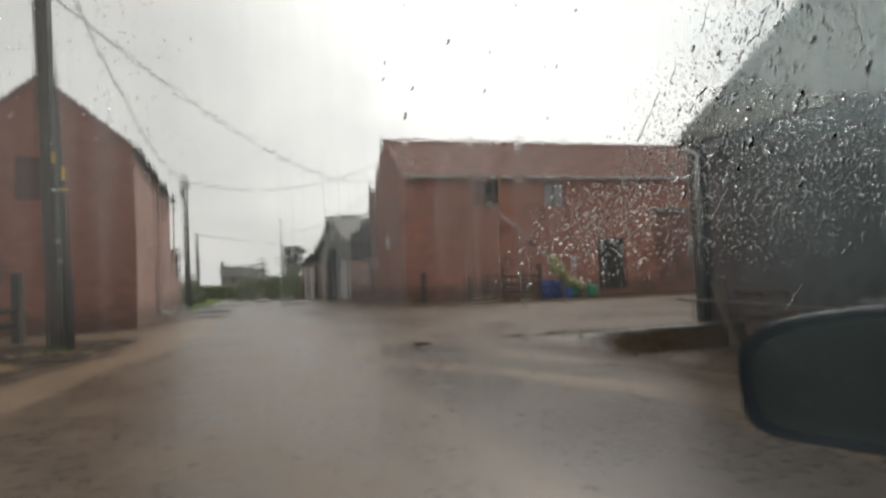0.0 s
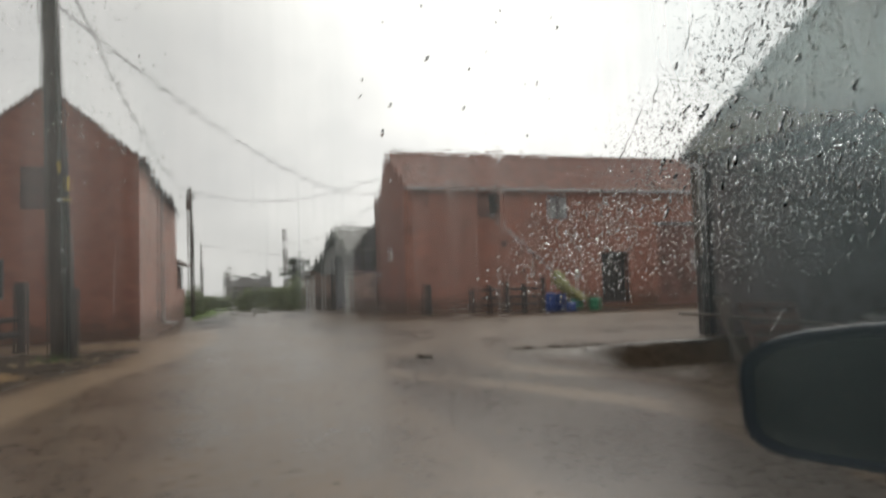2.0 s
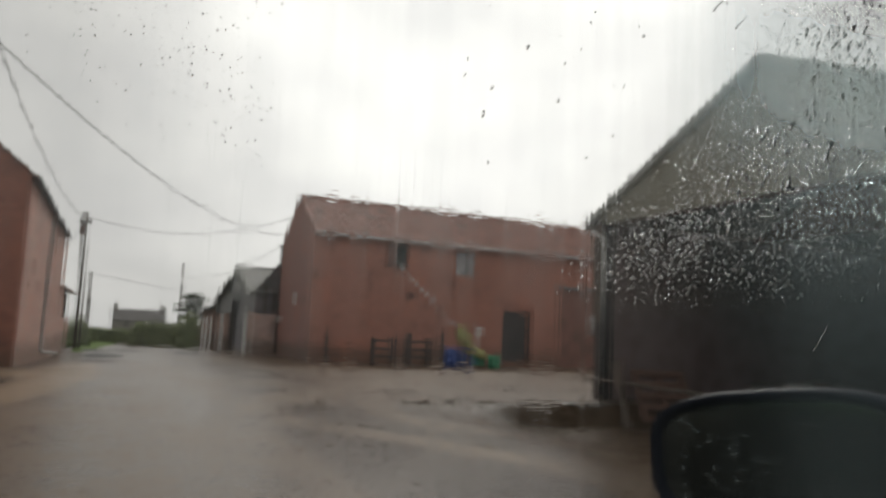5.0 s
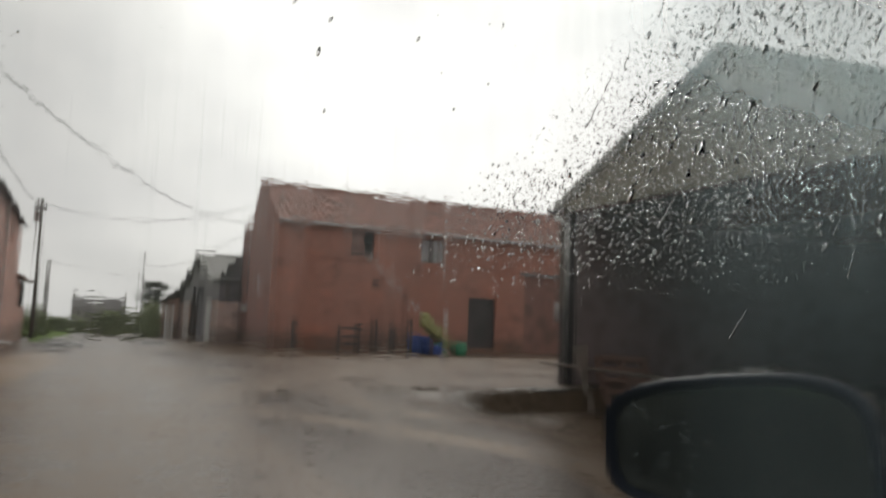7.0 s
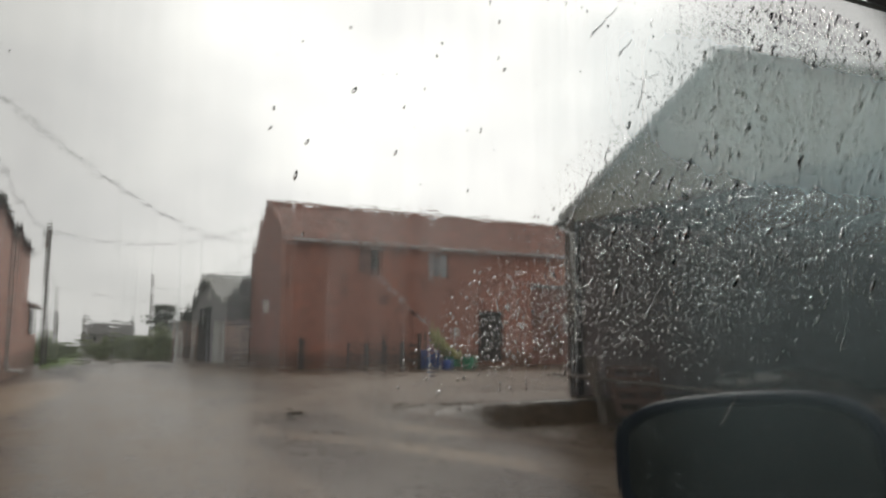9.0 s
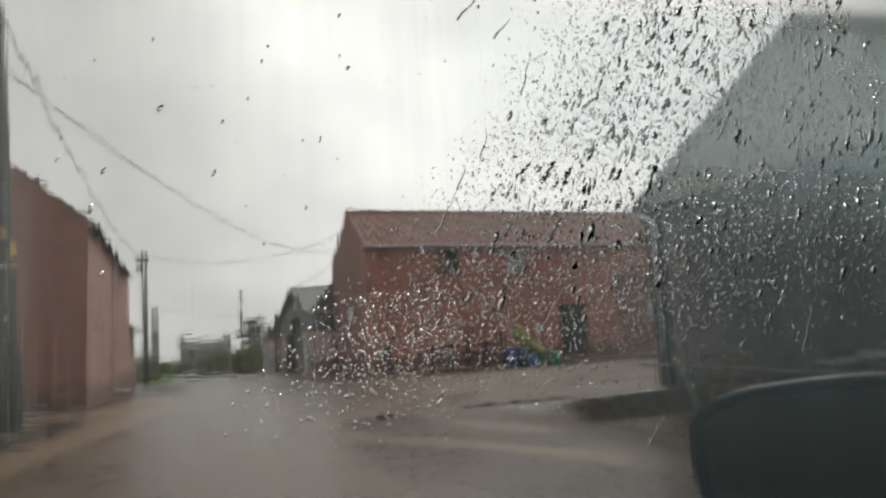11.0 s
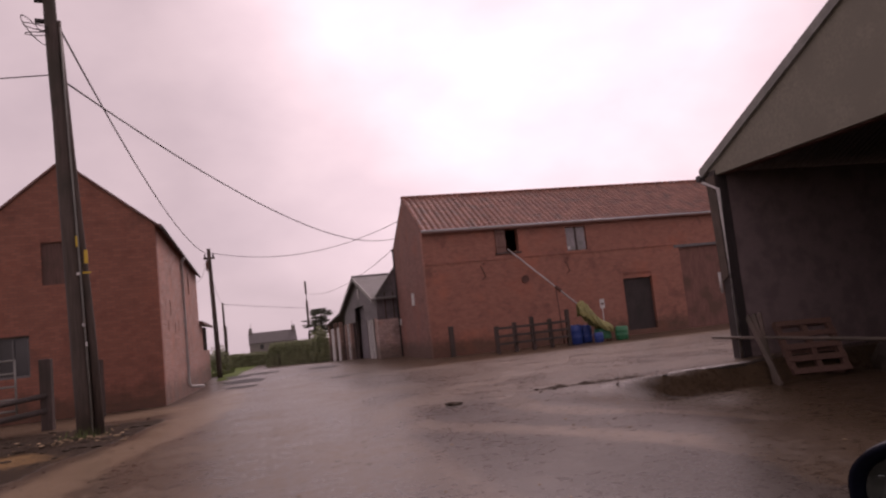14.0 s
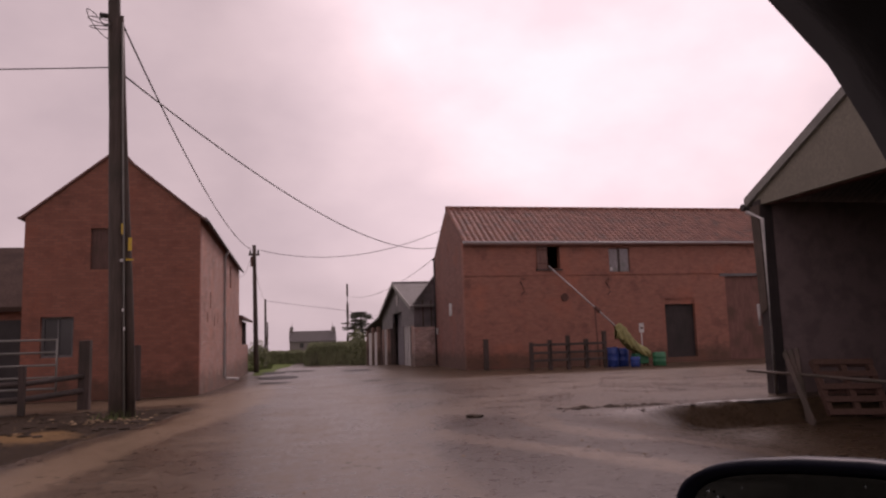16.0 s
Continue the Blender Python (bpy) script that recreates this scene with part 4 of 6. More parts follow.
def build_shed_clutter():
    r = thing("timber_rail", SX - 0.15, SY, -0.1, "long round timber rail across the shed front", "rail")
    wpart("bar", tube([(SX - 0.18, SY + 0.35, 0.42), (SX - 0.16, SY - 1.5, 0.40), (SX - 0.18, SY - 4.2, 0.36), (SX - 0.16, SY - 7.0, 0.34)], 0.03), M["plank"], r)
    for y in (SY - 5.2, SY - 6.8):
        wpart("stake", box(SX - 0.12, SX - 0.02, y - 0.05, y + 0.05, -0.7, 0.5), M["plank"], r)
    def pallet(y0, lean, tag):
        p = thing("wooden_pallet", 0, 0, 0, tag, "pallet", "pallets leaning in the shed")
        L, W = 1.11, 1.07
        for k in range(5):
            z = k * (W - 0.11) / 4
            part("board", box(-0.022, 0, 0, L, z, z + 0.11), M["pallet"], p)
        for k in range(3):
            y = k * (L - 0.1) / 2
            part("bearer", box(0.0, 0.1, y, y + 0.1, 0, W), M["pallet"], p)
        for z in (0.0, 0.44, W - 0.1):
            part("back_board", box(0.1, 0.12, 0, L, z, z + 0.1), M["pallet"], p)
        across, up = Vector((0.983, -0.185, -0.019)).normalized(), Vector((0.101, 0.448, 0.888))
        up = (up - across * up.dot(across)).normalized()
        back = across.cross(up).normalized()
        if back.y < 0:
            back = -back
        p.matrix_world = Matrix.Translation((9.425, 11.33, -0.30)) @ Matrix((back, across, up)).transposed().to_4x4()
        return p
    pallet(9.8, 27, "reddish wooden pallet leaning inside the shed mouth")
    for k, (y, dy, w) in enumerate(((11.95, 0.22, 0.13), (11.75, 0.3, 0.11), (12.1, 0.12, 0.09))):
        q = thing("leaning_plank", SX - 0.3, y, -0.2, "weathered plank leaning on the shed post", "plank", "planks at the shed corner")
        foot, head = Vector((8.8 + 0.07 * k, 10.95 + 0.16 * k, -0.40)), Vector((9.18, 12.06 - 0.17 * k, 0.80 + 0.03 * k))
        run = (head - foot).normalized()
        face = run.cross(Vector((1, 0, 0))).normalized()
        part("board", box(-0.015, 0.015, -w / 2, w / 2, 0, (head - foot).length), M["plank"], q)
        q.matrix_world = Matrix.Translation(foot) @ Matrix((face.cross(run), face, run)).transposed().to_4x4()
    bm = bmesh.new()
    bmesh.ops.create_icosphere(bm, subdivisions=4, radius=1.0)
    for v in bm.verts:
        v.co = Vector((v.co.x * 1.3, v.co.y * 2.1, v.co.z * 1.0))
        v.co += v.normal * (0.22 * noise.noise(v.co * 1.7) + 0.08 * noise.noise(v.co * 5))
    heap = part("spoil_heap", bm, M["earth"], None, "low dark heap of muck on the shed floor")
    heap.location = (12.0, 9.6, -0.38)
    tagged(heap, category="heap")
    for k, (x, y, s) in enumerate(((10.95, 10.1, 0.15), (11.1, 9.75, 0.17), (11.15, 9.35, 0.2), (10.95, 9.0, 0.14))):
        bm = bmesh.new()
        bmesh.ops.create_icosphere(bm, subdivisions=3, radius=s)
        for v in bm.verts:
            v.co.z *= 0.5
            v.co += v.normal * 0.09 * noise.noise(v.co * 6 + Vector((k, 0, 0)))
        ob = part("sack", bm, M["sack"], None, "pale crumpled plastic sack lying on the heap")
        ob.location = (x, y, 0.36 + 0.05 * k)
        for f in ob.data.polygons:
            f.use_smooth = True
        tagged(ob, category="sack", group="sacks in the shed")


build_shed_clutter()


# ---- poles and wires ----
def build_pole(x, y, z0, top, r, lean=(0, 0), label="", near=False):
    p = thing("telegraph_pole", x, y, z0, label, "pole", "poles along the road")
    tip = (x + lean[0], y + lean[1], top)
    pts = [Vector((x, y, z0 - 0.4)).lerp(Vector(tip), k / 8) for k in range(9)]
    wpart("pole", tube([q + Vector((0.01 * noise.noise(q), 0.01 * noise.noise(q * 2), 0)) for q in pts], [r * (1 - 0.32 * k / 8) for k in range(9)], 14), M["pole"], p)
    return p, Vector(tip)


pole_a, tip_a = build_pole(-2.83, 14.2, 0, 9.2, 0.150, (-0.28, 0.0), "tall dark creosoted pole with cable and yellow plates")
wpart("cable_guard", tube([(-2.62, 14.24, -0.3), (-2.69, 14.24, 2.0), (-2.815, 14.22, 4.6), (-2.935, 14.21, 7.55)], [0.085, 0.075, 0.055, 0.04], 10), M["pole"], pole_a, "dark timber strut strapped up the pole")
wpart("cable", tube([(-2.715, 14.10, 0.0), (-2.78, 14.10, 3.0), (-2.87, 14.12, 6.0), (-2.9, 14.14, 7.4)], 0.016, 6), M["verge"], pole_a, "thin grey cable up the pole")
for x, z, w, hh, mat in ((-2.66, 3.0, 0.06, 0.24, "yellow"), (-2.66, 2.82, 0.13, 0.035, "yellow"), (-2.80, 3.3, 0.03, 0.2, "yellow"), (-2.80, 2.80, 0.05, 0.05, "white"), (-2.76, 1.9, 0.03, 0.05, "white"), (-2.73, 1.55, 0.03, 0.07, "white")):
    wpart("plate", box(x - w / 2, x + w / 2, 14.02, 14.035, z, z + hh), M[mat], pole_a, "small %s plate" % mat)
for z in (7.95, 7.55):
    wpart("insulator", rod((-3.32, 14.2, z), (-3.10, 14.2, z - 0.02), 0.05, 0.05, 8), M["black"], pole_a, "black insulator")
for k, z in enumerate((7.28, 7.42, 7.35)):
    loop = [(-3.28 - 0.2 * math.cos(a) - 0.03 * k, 14.15 + 0.2 * math.sin(a), z + (0.24 if k == 2 else 0.05) * math.sin(a * 1.0 + k)) for a in [i * math.pi / 8 for i in range(-6, 8)]]
    wpart("wire_loop", tube([(-3.06, 14.12, z - 0.02), *loop, (-3.06, 14.2, z)], 0.009, 6), M["black"], pole_a, "looped black wire")

pole_b, _ = build_pole(-1.75, 42.7, -0.42, 6.85, 0.15, (-0.14, 0), "dark wooden pole beside the road with fittings")
for dx in (-0.22, 0.22):
    wpart("insulator", rod((-1.89 + dx, 42.7, 6.35), (-1.89 + dx, 42.7, 6.55), 0.05, 0.04, 8), M["black"], pole_b)
wpart("crossarm", box(-2.2, -1.58, 42.66, 42.74, 6.25, 6.36), M["post"], pole_b)
wpart("bracket_box", box(-2.08, -1.95, 42.5, 42.6, 5.6, 6.15), M["iron"], pole_b)
pole_c, _ = build_pole(6.35, 82.5, -1.5, 7.6, 0.16, (0, 0), "thin dark pole standing beyond the sheds")
pole_d, _ = build_pole(-2.35, 75.0, -1.35, 5.6, 0.14, (-0.05, 0), "slim dark pole beside the far verge")
pole_e, _ = build_pole(-3.3, 110.0, -1.6, 4.2, 0.15, (0, 0), "far slim pole beside the road")


def wire(p0, p1, sag, r=0.014, label="thin black overhead wire between poles", tag="wires"):
    p0, p1 = Vector(p0), Vector(p1)
    pts = [p0.lerp(p1, k / 48) - Vector((0, 0, 4 * sag * (k / 48) * (1 - k / 48))) for k in range(49)]
    ob = part("overhead_wire", tube(pts, r, 5), M["black"], None, label)
    return tagged(ob, category="wire", group="overhead wires")


wire((-2.92, 14.2, 7.40), (-2.02, 42.7, 6.60), 0.8, 0.018)
wire((-2.90, 14.2, 6.4), (BX - 0.02, 40.6, 6.4), 1.1, 0.017)
wire((-1.75, 42.7, 6.6), (BX - 0.02, 39.4, 7.2), 0.9, 0.016)
wire((-3.1, 14.2, 6.52), (-24.0, 15.5, 6.9), 0.35, 0.012)
wire((-3.3, 14.2, 7.95), (-12.0, -18.0, 8.6), 0.6, 0.012)
wire((-2.02, 42.7, 6.4), (HX - 0.05, 34.9, 4.4), 0.5, 0.012)
wire((-2.02, 42.7, 6.3), (-2.4, 75.0, 5.45), 0.5, 0.012)
wire((-2.35, 75.0, 5.45), (6.35, 82.5, 4.6), 0.05, 0.02)
wire((6.35, 82.5, 4.6), (12.0, 95.0, 4.4), 0.3, 0.02)
wire((6.35, 82.5, 6.2), (BX - 0.02, 41.3, 5.9), 0.9, 0.015)


# ---- raw edge of the yard above the sunken ground ----
def build_yard_edge():
    pts = [(6.35, 11.42), (6.75, 11.52), (7.3, 11.58), (7.9, 11.62), (8.5, 11.66), (9.15, 11.72), (9.6, 11.9)]
    bm = bmesh.new()
    rings = []
    for k in range(49):
        u = k / 48 * (len(pts) - 1)
        i = min(int(u), len(pts) - 2)
        x, y = [pts[i][j] + (pts[i + 1][j] - pts[i][j]) * (u - i) for j in (0, 1)]
        w = 0.03 * noise.noise((x * 3, 0, 1)) + 0.015 * noise.noise((x * 11, 0, 4))
        top = 0.012 + 0.012 * noise.noise((x * 5, 3, 0)) - 0.14 * (1 - ease(x, 6.3, 7.2))
        prof = [(0.30, top - 0.03), (0.10, top), (0.0, top - 0.02), (-0.045 + w, top - 0.14), (-0.06 + w, top - 0.3), (-0.14 + w, -0.46), (-0.14, -0.7), (0.3, -0.7)]
        rings.append([bm.verts.new((x, y + a, z)) for a, z in prof])
    for a, b in zip(rings, rings[1:]):
        for i in range(8):
            bm.faces.new((a[i], a[(i + 1) % 8], b[(i + 1) % 8], b[i]))
    bm.faces.new(rings[0])
    bm.faces.new(rings[-1][::-1])
    bmesh.ops.recalc_face_normals(bm, faces=bm.faces[:])
    tagged(part("yard_edge", bm, M["earth"], None, "broken dark concrete edge of the raised yard"), category="kerb", kind="structure")
    rng = random.Random(12)
    for k in range(16):
        x = rng.uniform(4.5, 6.9)
        y = 11.75 - 0.06 * (x - 4.5) + rng.gauss(0, 0.32)
        s = rng.uniform(0.015, 0.04)
        b = bmesh.new()
        bmesh.ops.create_icosphere(b, subdivisions=2, radius=s)
        for v in b.verts:
            v.co *= 1 + 0.5 * noise.noise(v.co / s * 1.1 + Vector((k * 3.3, k, 0)))
            v.co.z *= 0.32
            v.co.x *= 1.2
        ob = part("rubble", b, M["mud_clod"], None, "flat piece of wet rubble at the broken yard edge")
        ob.location = (x, y, ground_z(x, y) + 0.012)
        tagged(ob, category="rubble", group="rubble along the yard edge")
    # standing water in the potholes beside the far pole, dark against the road
    for k, (x, y, a, b) in enumerate(((-0.35, 34.6, 0.95, 1.5), (-0.45, 29.0, 0.62, 0.9), (-0.75, 40.4, 0.7, 1.6), (0.55, 41.5, 0.9, 1.2), (3.6, 39.5, 0.8, 1.2), (3.1, 27.0, 0.35, 0.45))):
        bm, n = bmesh.new(), 40
        ring = []
        for t in [2 * math.pi * i / n for i in range(n)]:
            w = 1 + 0.22 * noise.noise((math.cos(t) * 1.7, math.sin(t) * 1.7, k * 5.0)) + 0.1 * noise.noise((math.cos(t) * 5, math.sin(t) * 5, k))
            px, py = x + a * w * math.cos(t), y + b * w * math.sin(t)
            ring.append(bm.verts.new((px, py, ground_z(px, py) + 0.014)))
        bm.faces.new(ring)
        bmesh.ops.solidify(bm, geom=bm.faces[:], thickness=0.005)
        tagged(part("puddle", bm, M["puddle"], None, "dark rain puddle in a shallow pothole of the road"), category="puddle", group="puddles in the road")
    # crust of broken surface along the edge
    bm = bmesh.new()
    rows = []
    for k in range(81):
        x = 4.55 + 2.1 * k / 80
        y0 = 11.78 - 0.05 * (x - 4.55) + 0.07 * noise.noise((x * 2.1, 0, 7))
        tall = 0.045 * max(0.0, 0.45 + noise.noise((x * 3.7, 1, 0)) + 0.5 * noise.noise((x * 9, 2, 0))) * ease(x, 4.55, 4.8) * (1 - ease(x, 6.4, 6.65))
        line = []
        for j, (d, h) in enumerate(((-0.16, -0.04), (-0.09, 0.3), (-0.03, 0.9), (0.04, 1.0), (0.12, 0.4), (0.2, -0.04))):
            y = y0 + d * (1 + 0.5 * noise.noise((x * 4, j, 3)))
            line.append(bm.verts.new((x, y, ground_z(x, y) + (h * tall + 0.01 * noise.noise((x * 14, j * 2, 1)) if h > 0 else -0.03))))
        rows.append(line)
    for a, b in zip(rows, rows[1:]):
        for i in range(5):
            bm.faces.new((a[i], a[i + 1], b[i + 1], b[i]))
    bmesh.ops.recalc_face_normals(bm, faces=bm.faces[:])
    tagged(part("broken_crust", bm, M["mud_clod"], None, "ragged crust of broken wet ground along the yard edge"), category="kerb", kind="structure")


build_yard_edge()


# ---- fences ----
def build_left_fence():
    f = thing("post_and_rail_fence", -4.3, 16.6, 0, "dark wooden post-and-rail fence beside the pole", "fence")
    wpart("post", box(-4.12, -3.90, 16.45, 16.67, -0.4, 1.42, 0.02), M["post"], f)
    wpart("post", box(-4.98, -4.86, 15.65, 15.77, -0.4, 0.95, 0.015), M["post"], f)
    wpart("post", box(-7.1, -6.95, 15.2, 15.35, -0.4, 1.2, 0.015), M["post"], f)
    for z, w in ((0.25, 0.13), (0.55, 0.12)):
        wpart("rail", tube([(-9.5, 15.0, z - 0.02), (-7.0, 15.25, z), (-4.9, 15.75, z + 0.05), (-4.0, 16.5, z + 0.14)], w / 2, 6), M["rail"], f)
    g = thing("gate_post", -3.6, 19.2, 0, "stout dark wooden gate post by the house wall", "post")
    wpart("post", box(-3.68, -3.40, 18.9, 19.15, -0.4, 1.30, 0.02), M["post"], g)
    t = thing("field_gate", -5, 17.2, 0, "galvanised tubular field gate behind the fence", "gate")
    for z in (1.46, 1.19, 0.92, 0.66, 0.42):
        wpart("bar", tube([(-8.2, 17.0, z), (-4.75, 17.2, z)], 0.022, 8), M["verge"], t)
    for x in (-8.2, -6.5, -4.75):
        wpart("upright", tube([(x, 17.0 + 0.2 * (x + 8.2) / 3.45, 0.35), (x, 17.0 + 0.2 * (x + 8.2) / 3.45, 1.48)], 0.022, 8), M["verge"], t)
    wpart("hanging_post", box(-8.45, -8.25, 16.9, 17.1, -0.4, 1.6, 0.015), M["post"], t)


build_left_fence()


def build_yard_hurdles():
    z0 = -0.25
    f = thing("yard_fence", 12.9, 32.2, z0, "dark wooden hurdle fence in front of the barn", "fence")
    xs = [10.75, 11.63, 12.50, 13.38, 14.28]
    for k, x in enumerate(xs):
        h = (1.15, 1.25, 1.42, 1.24, 1.58)[k]
        wpart("post", box(x - 0.085, x + 0.085, 31.35, 31.52, z0 - 0.3, z0 + h, 0.015), M["post"], f)
    for z in (0.28, 0.62, 0.98):
        for a, b in zip(xs, xs[1:]):
            wpart("rail", box(a - 0.05, b + 0.05, 31.28, 31.34, z0 + z, z0 + z + 0.11, 0.01), M["rail"], f)
    p = thing("yard_post", 9.2, 33.6, z0, "dark wooden post standing before the barn wall", "post")
    wpart("post", box(9.12, 9.34, 33.5, 33.72, z0 - 0.3, z0 + 1.35, 0.02), M["post"], p)


build_yard_hurdles()


# ---- grain auger under its sheet, with drums ----
def build_auger():
    z0 = ground_z(16, 31.5)
    a = thing("grain_auger", 16, 31.5, z0, "pale grain auger tube rising from sheeted hopper to loft hatch", "auger")
    top, bot = Vector((12.78, 34.16, 4.62)), Vector((15.35, 31.5, 1.15))
    wpart("tube", rod(top, bot, 0.036, 0.036, 10), M["panel"], a, "pale grey auger tube")
    m = top.lerp(bot, 0.62)
    wpart("clamp", rod(m, m + (bot - top).normalized() * 0.35, 0.085, 0.085, 10), M["iron"], a)
    wpart("prop", rod(m, (m.x + 0.1, m.y, z0 - 0.1), 0.025, 0.025, 6), M["iron"], a)
    # sheet draped over motor and hopper
    bm = bmesh.new()
    cols = 26
    spine = [((14.90, 31.5, 1.46), 0.14, 0.5), ((15.12, 31.5, 1.66), 0.24, 0.75), ((15.36, 31.45, 1.36), 0.28, 0.75), ((15.62, 31.4, 0.98), 0.30, 0.55), ((15.95, 31.35, 0.60), 0.34, 0.42), ((16.2, 31.3, 0.52), 0.32, 0.42), ((16.42, 31.3, 0.34), 0.22, 0.3)]
    rows = []
    for i in range(25):
        u = i / 24 * (len(spine) - 1)
        k = min(int(u), len(spine) - 2)
        fr = u - k
        c = Vector(spine[k][0]).lerp(Vector(spine[k + 1][0]), fr)
        w = spine[k][1] * (1 - fr) + spine[k + 1][1] * fr
        dr = spine[k][2] * (1 - fr) + spine[k + 1][2] * fr
        row = []
        for j in range(cols):
            s = j / (cols - 1) * 2 - 1
            y = c.y + w * math.copysign(min(1.0, abs(s) * 1.5), s) + 0.06 * math.sin(i * 1.3 + j) * abs(s)
            z = c.z - max(0.0, abs(s) - 0.35) / 0.65 * dr + 0.10 * noise.noise((i * 0.45, j * 0.35, 0)) + 0.04 * noise.noise((i * 1.1, j * 0.9, 2))
            row.append(bm.verts.new((c.x + 0.05 * noise.noise((i * 0.6, j * 0.6, 5)), y, max(z, z0 + 0.03))))
        rows.append(row)
    for r0, r1 in zip(rows, rows[1:]):
        for j in range(cols - 1):
            f = bm.faces.new((r0[j], r0[j + 1], r1[j + 1], r1[j]))
            f.smooth = True
    sh = wpart("tarpaulin", bm, M["tarp"], a, "yellow-green tarpaulin draped over the hopper")
    so = sh.modifiers.new("thickness", "SOLIDIFY")
    so.thickness = 0.012
    wpart("hopper", box(15.65, 16.3, 31.15, 31.6, z0 + 0.12, z0 + 0.6, 0.03), M["green"], a)
    for x, y in ((15.7, 31.2), (16.25, 31.2), (15.7, 31.55), (16.25, 31.55)):
        wpart("leg", box(x - 0.03, x + 0.03, y - 0.03, y + 0.03, z0, z0 + 0.12), M["iron"], a)

    def drum(x, y, r, h, mat, lab):
        d = thing("plastic_drum", x, y, ground_z(x, y), lab, "drum", "drums round the auger")
        prof = [(0.0, 0), (r * 0.92, 0), (r, 0.04), (r, h * 0.32), (r * 1.04, h * 0.35), (r, h * 0.38), (r, h * 0.65), (r * 1.04, h * 0.68), (r, h * 0.71), (r, h - 0.05), (r * 0.9, h), (0, h)]
        b = bmesh.new()
        n = 18
        rings = [[b.verts.new((pr * math.cos(2 * math.pi * k / n), pr * math.sin(2 * math.pi * k / n), pz)) for k in range(n)] for pr, pz in prof[1:-1]]
        for q, w in zip(rings, rings[1:]):
            for k in range(n):
                f = b.faces.new((q[k], q[(k + 1) % n], w[(k + 1) % n], w[k]))
                f.smooth = True
        b.faces.new(rings[0][::-1])
        b.faces.new(rings[-1])
        part("body", b, mat, d)
        part("bung", rod((r * 0.5, 0, h), (r * 0.5, 0, h + 0.03), 0.05, 0.05, 8), M["black"], d)
        return d
    drum(16.75, 31.0, 0.3, 0.62, M["green"], "short green plastic drum on wet ground")
    drum(14.85, 31.9, 0.3, 0.9, M["blue"], "blue plastic drum beside the fence")
    drum(15.45, 32.1, 0.3, 0.85, M["blue"], "blue plastic drum behind the auger sheet")
    drum(15.55, 31.0, 0.22, 0.45, M["blue"], "small blue plastic tub by the sheet")
    s = thing("warning_sign", 16.7, 32.6, z0, "small white sign on a thin post", "sign")
    wpart("post", rod((16.75, 32.6, z0 - 0.2), (16.75, 32.6, 1.6), 0.025, 0.025, 8), M["white"], s)
    wpart("panel", box(16.63, 16.87, 32.56, 32.575, 1.2, 1.65), M["white"], s, "white panel")
    wpart("mark", box(16.67, 16.83, 32.553, 32.559, 1.38, 1.46), M["iron"], s)


build_auger()


# ---- distance ----
def leaf_cloud(centres, size, count, seed, flat=0.5):
    """Many small leaves scattered in a set of ellipsoids (centre, radii)."""
    rng = random.Random(seed)
    verts, faces = [], []
    for c, rad in centres:
        for _ in range(count):
            u = Vector((rng.gauss(0, 1), rng.gauss(0, 1), rng.gauss(0, 1))).normalized() * (rng.random() ** 0.4)
            p = Vector((c[0] + u.x * rad[0], c[1] + u.y * rad[1], c[2] + u.z * rad[2]))
            a = Vector((rng.uniform(-1, 1), rng.uniform(-1, 1), rng.uniform(-flat, flat))).normalized() * size * rng.uniform(0.6, 1.4)
            b = a.cross(Vector((rng.uniform(-1, 1), rng.uniform(-1, 1), rng.uniform(-1, 1)))).normalized() * size * rng.uniform(0.3, 0.7)
            k = len(verts)
            verts += [p - a, p + b, p + a, p - b]
            faces.append((k, k + 1, k + 2, k + 3))
    return verts, faces


def leaf_part(name, centres, size, count, seed, mat, parent, flat=0.5, label=""):
    me = bpy.data.meshes.new(name)
    v, f = leaf_cloud(centres, size, count, seed, flat)
    me.from_pydata(v, [], f)
    me.materials.append(mat)
    ob = new(name, me)
    if parent:
        under(parent, ob)
    return tagged(ob, label) if label else ob


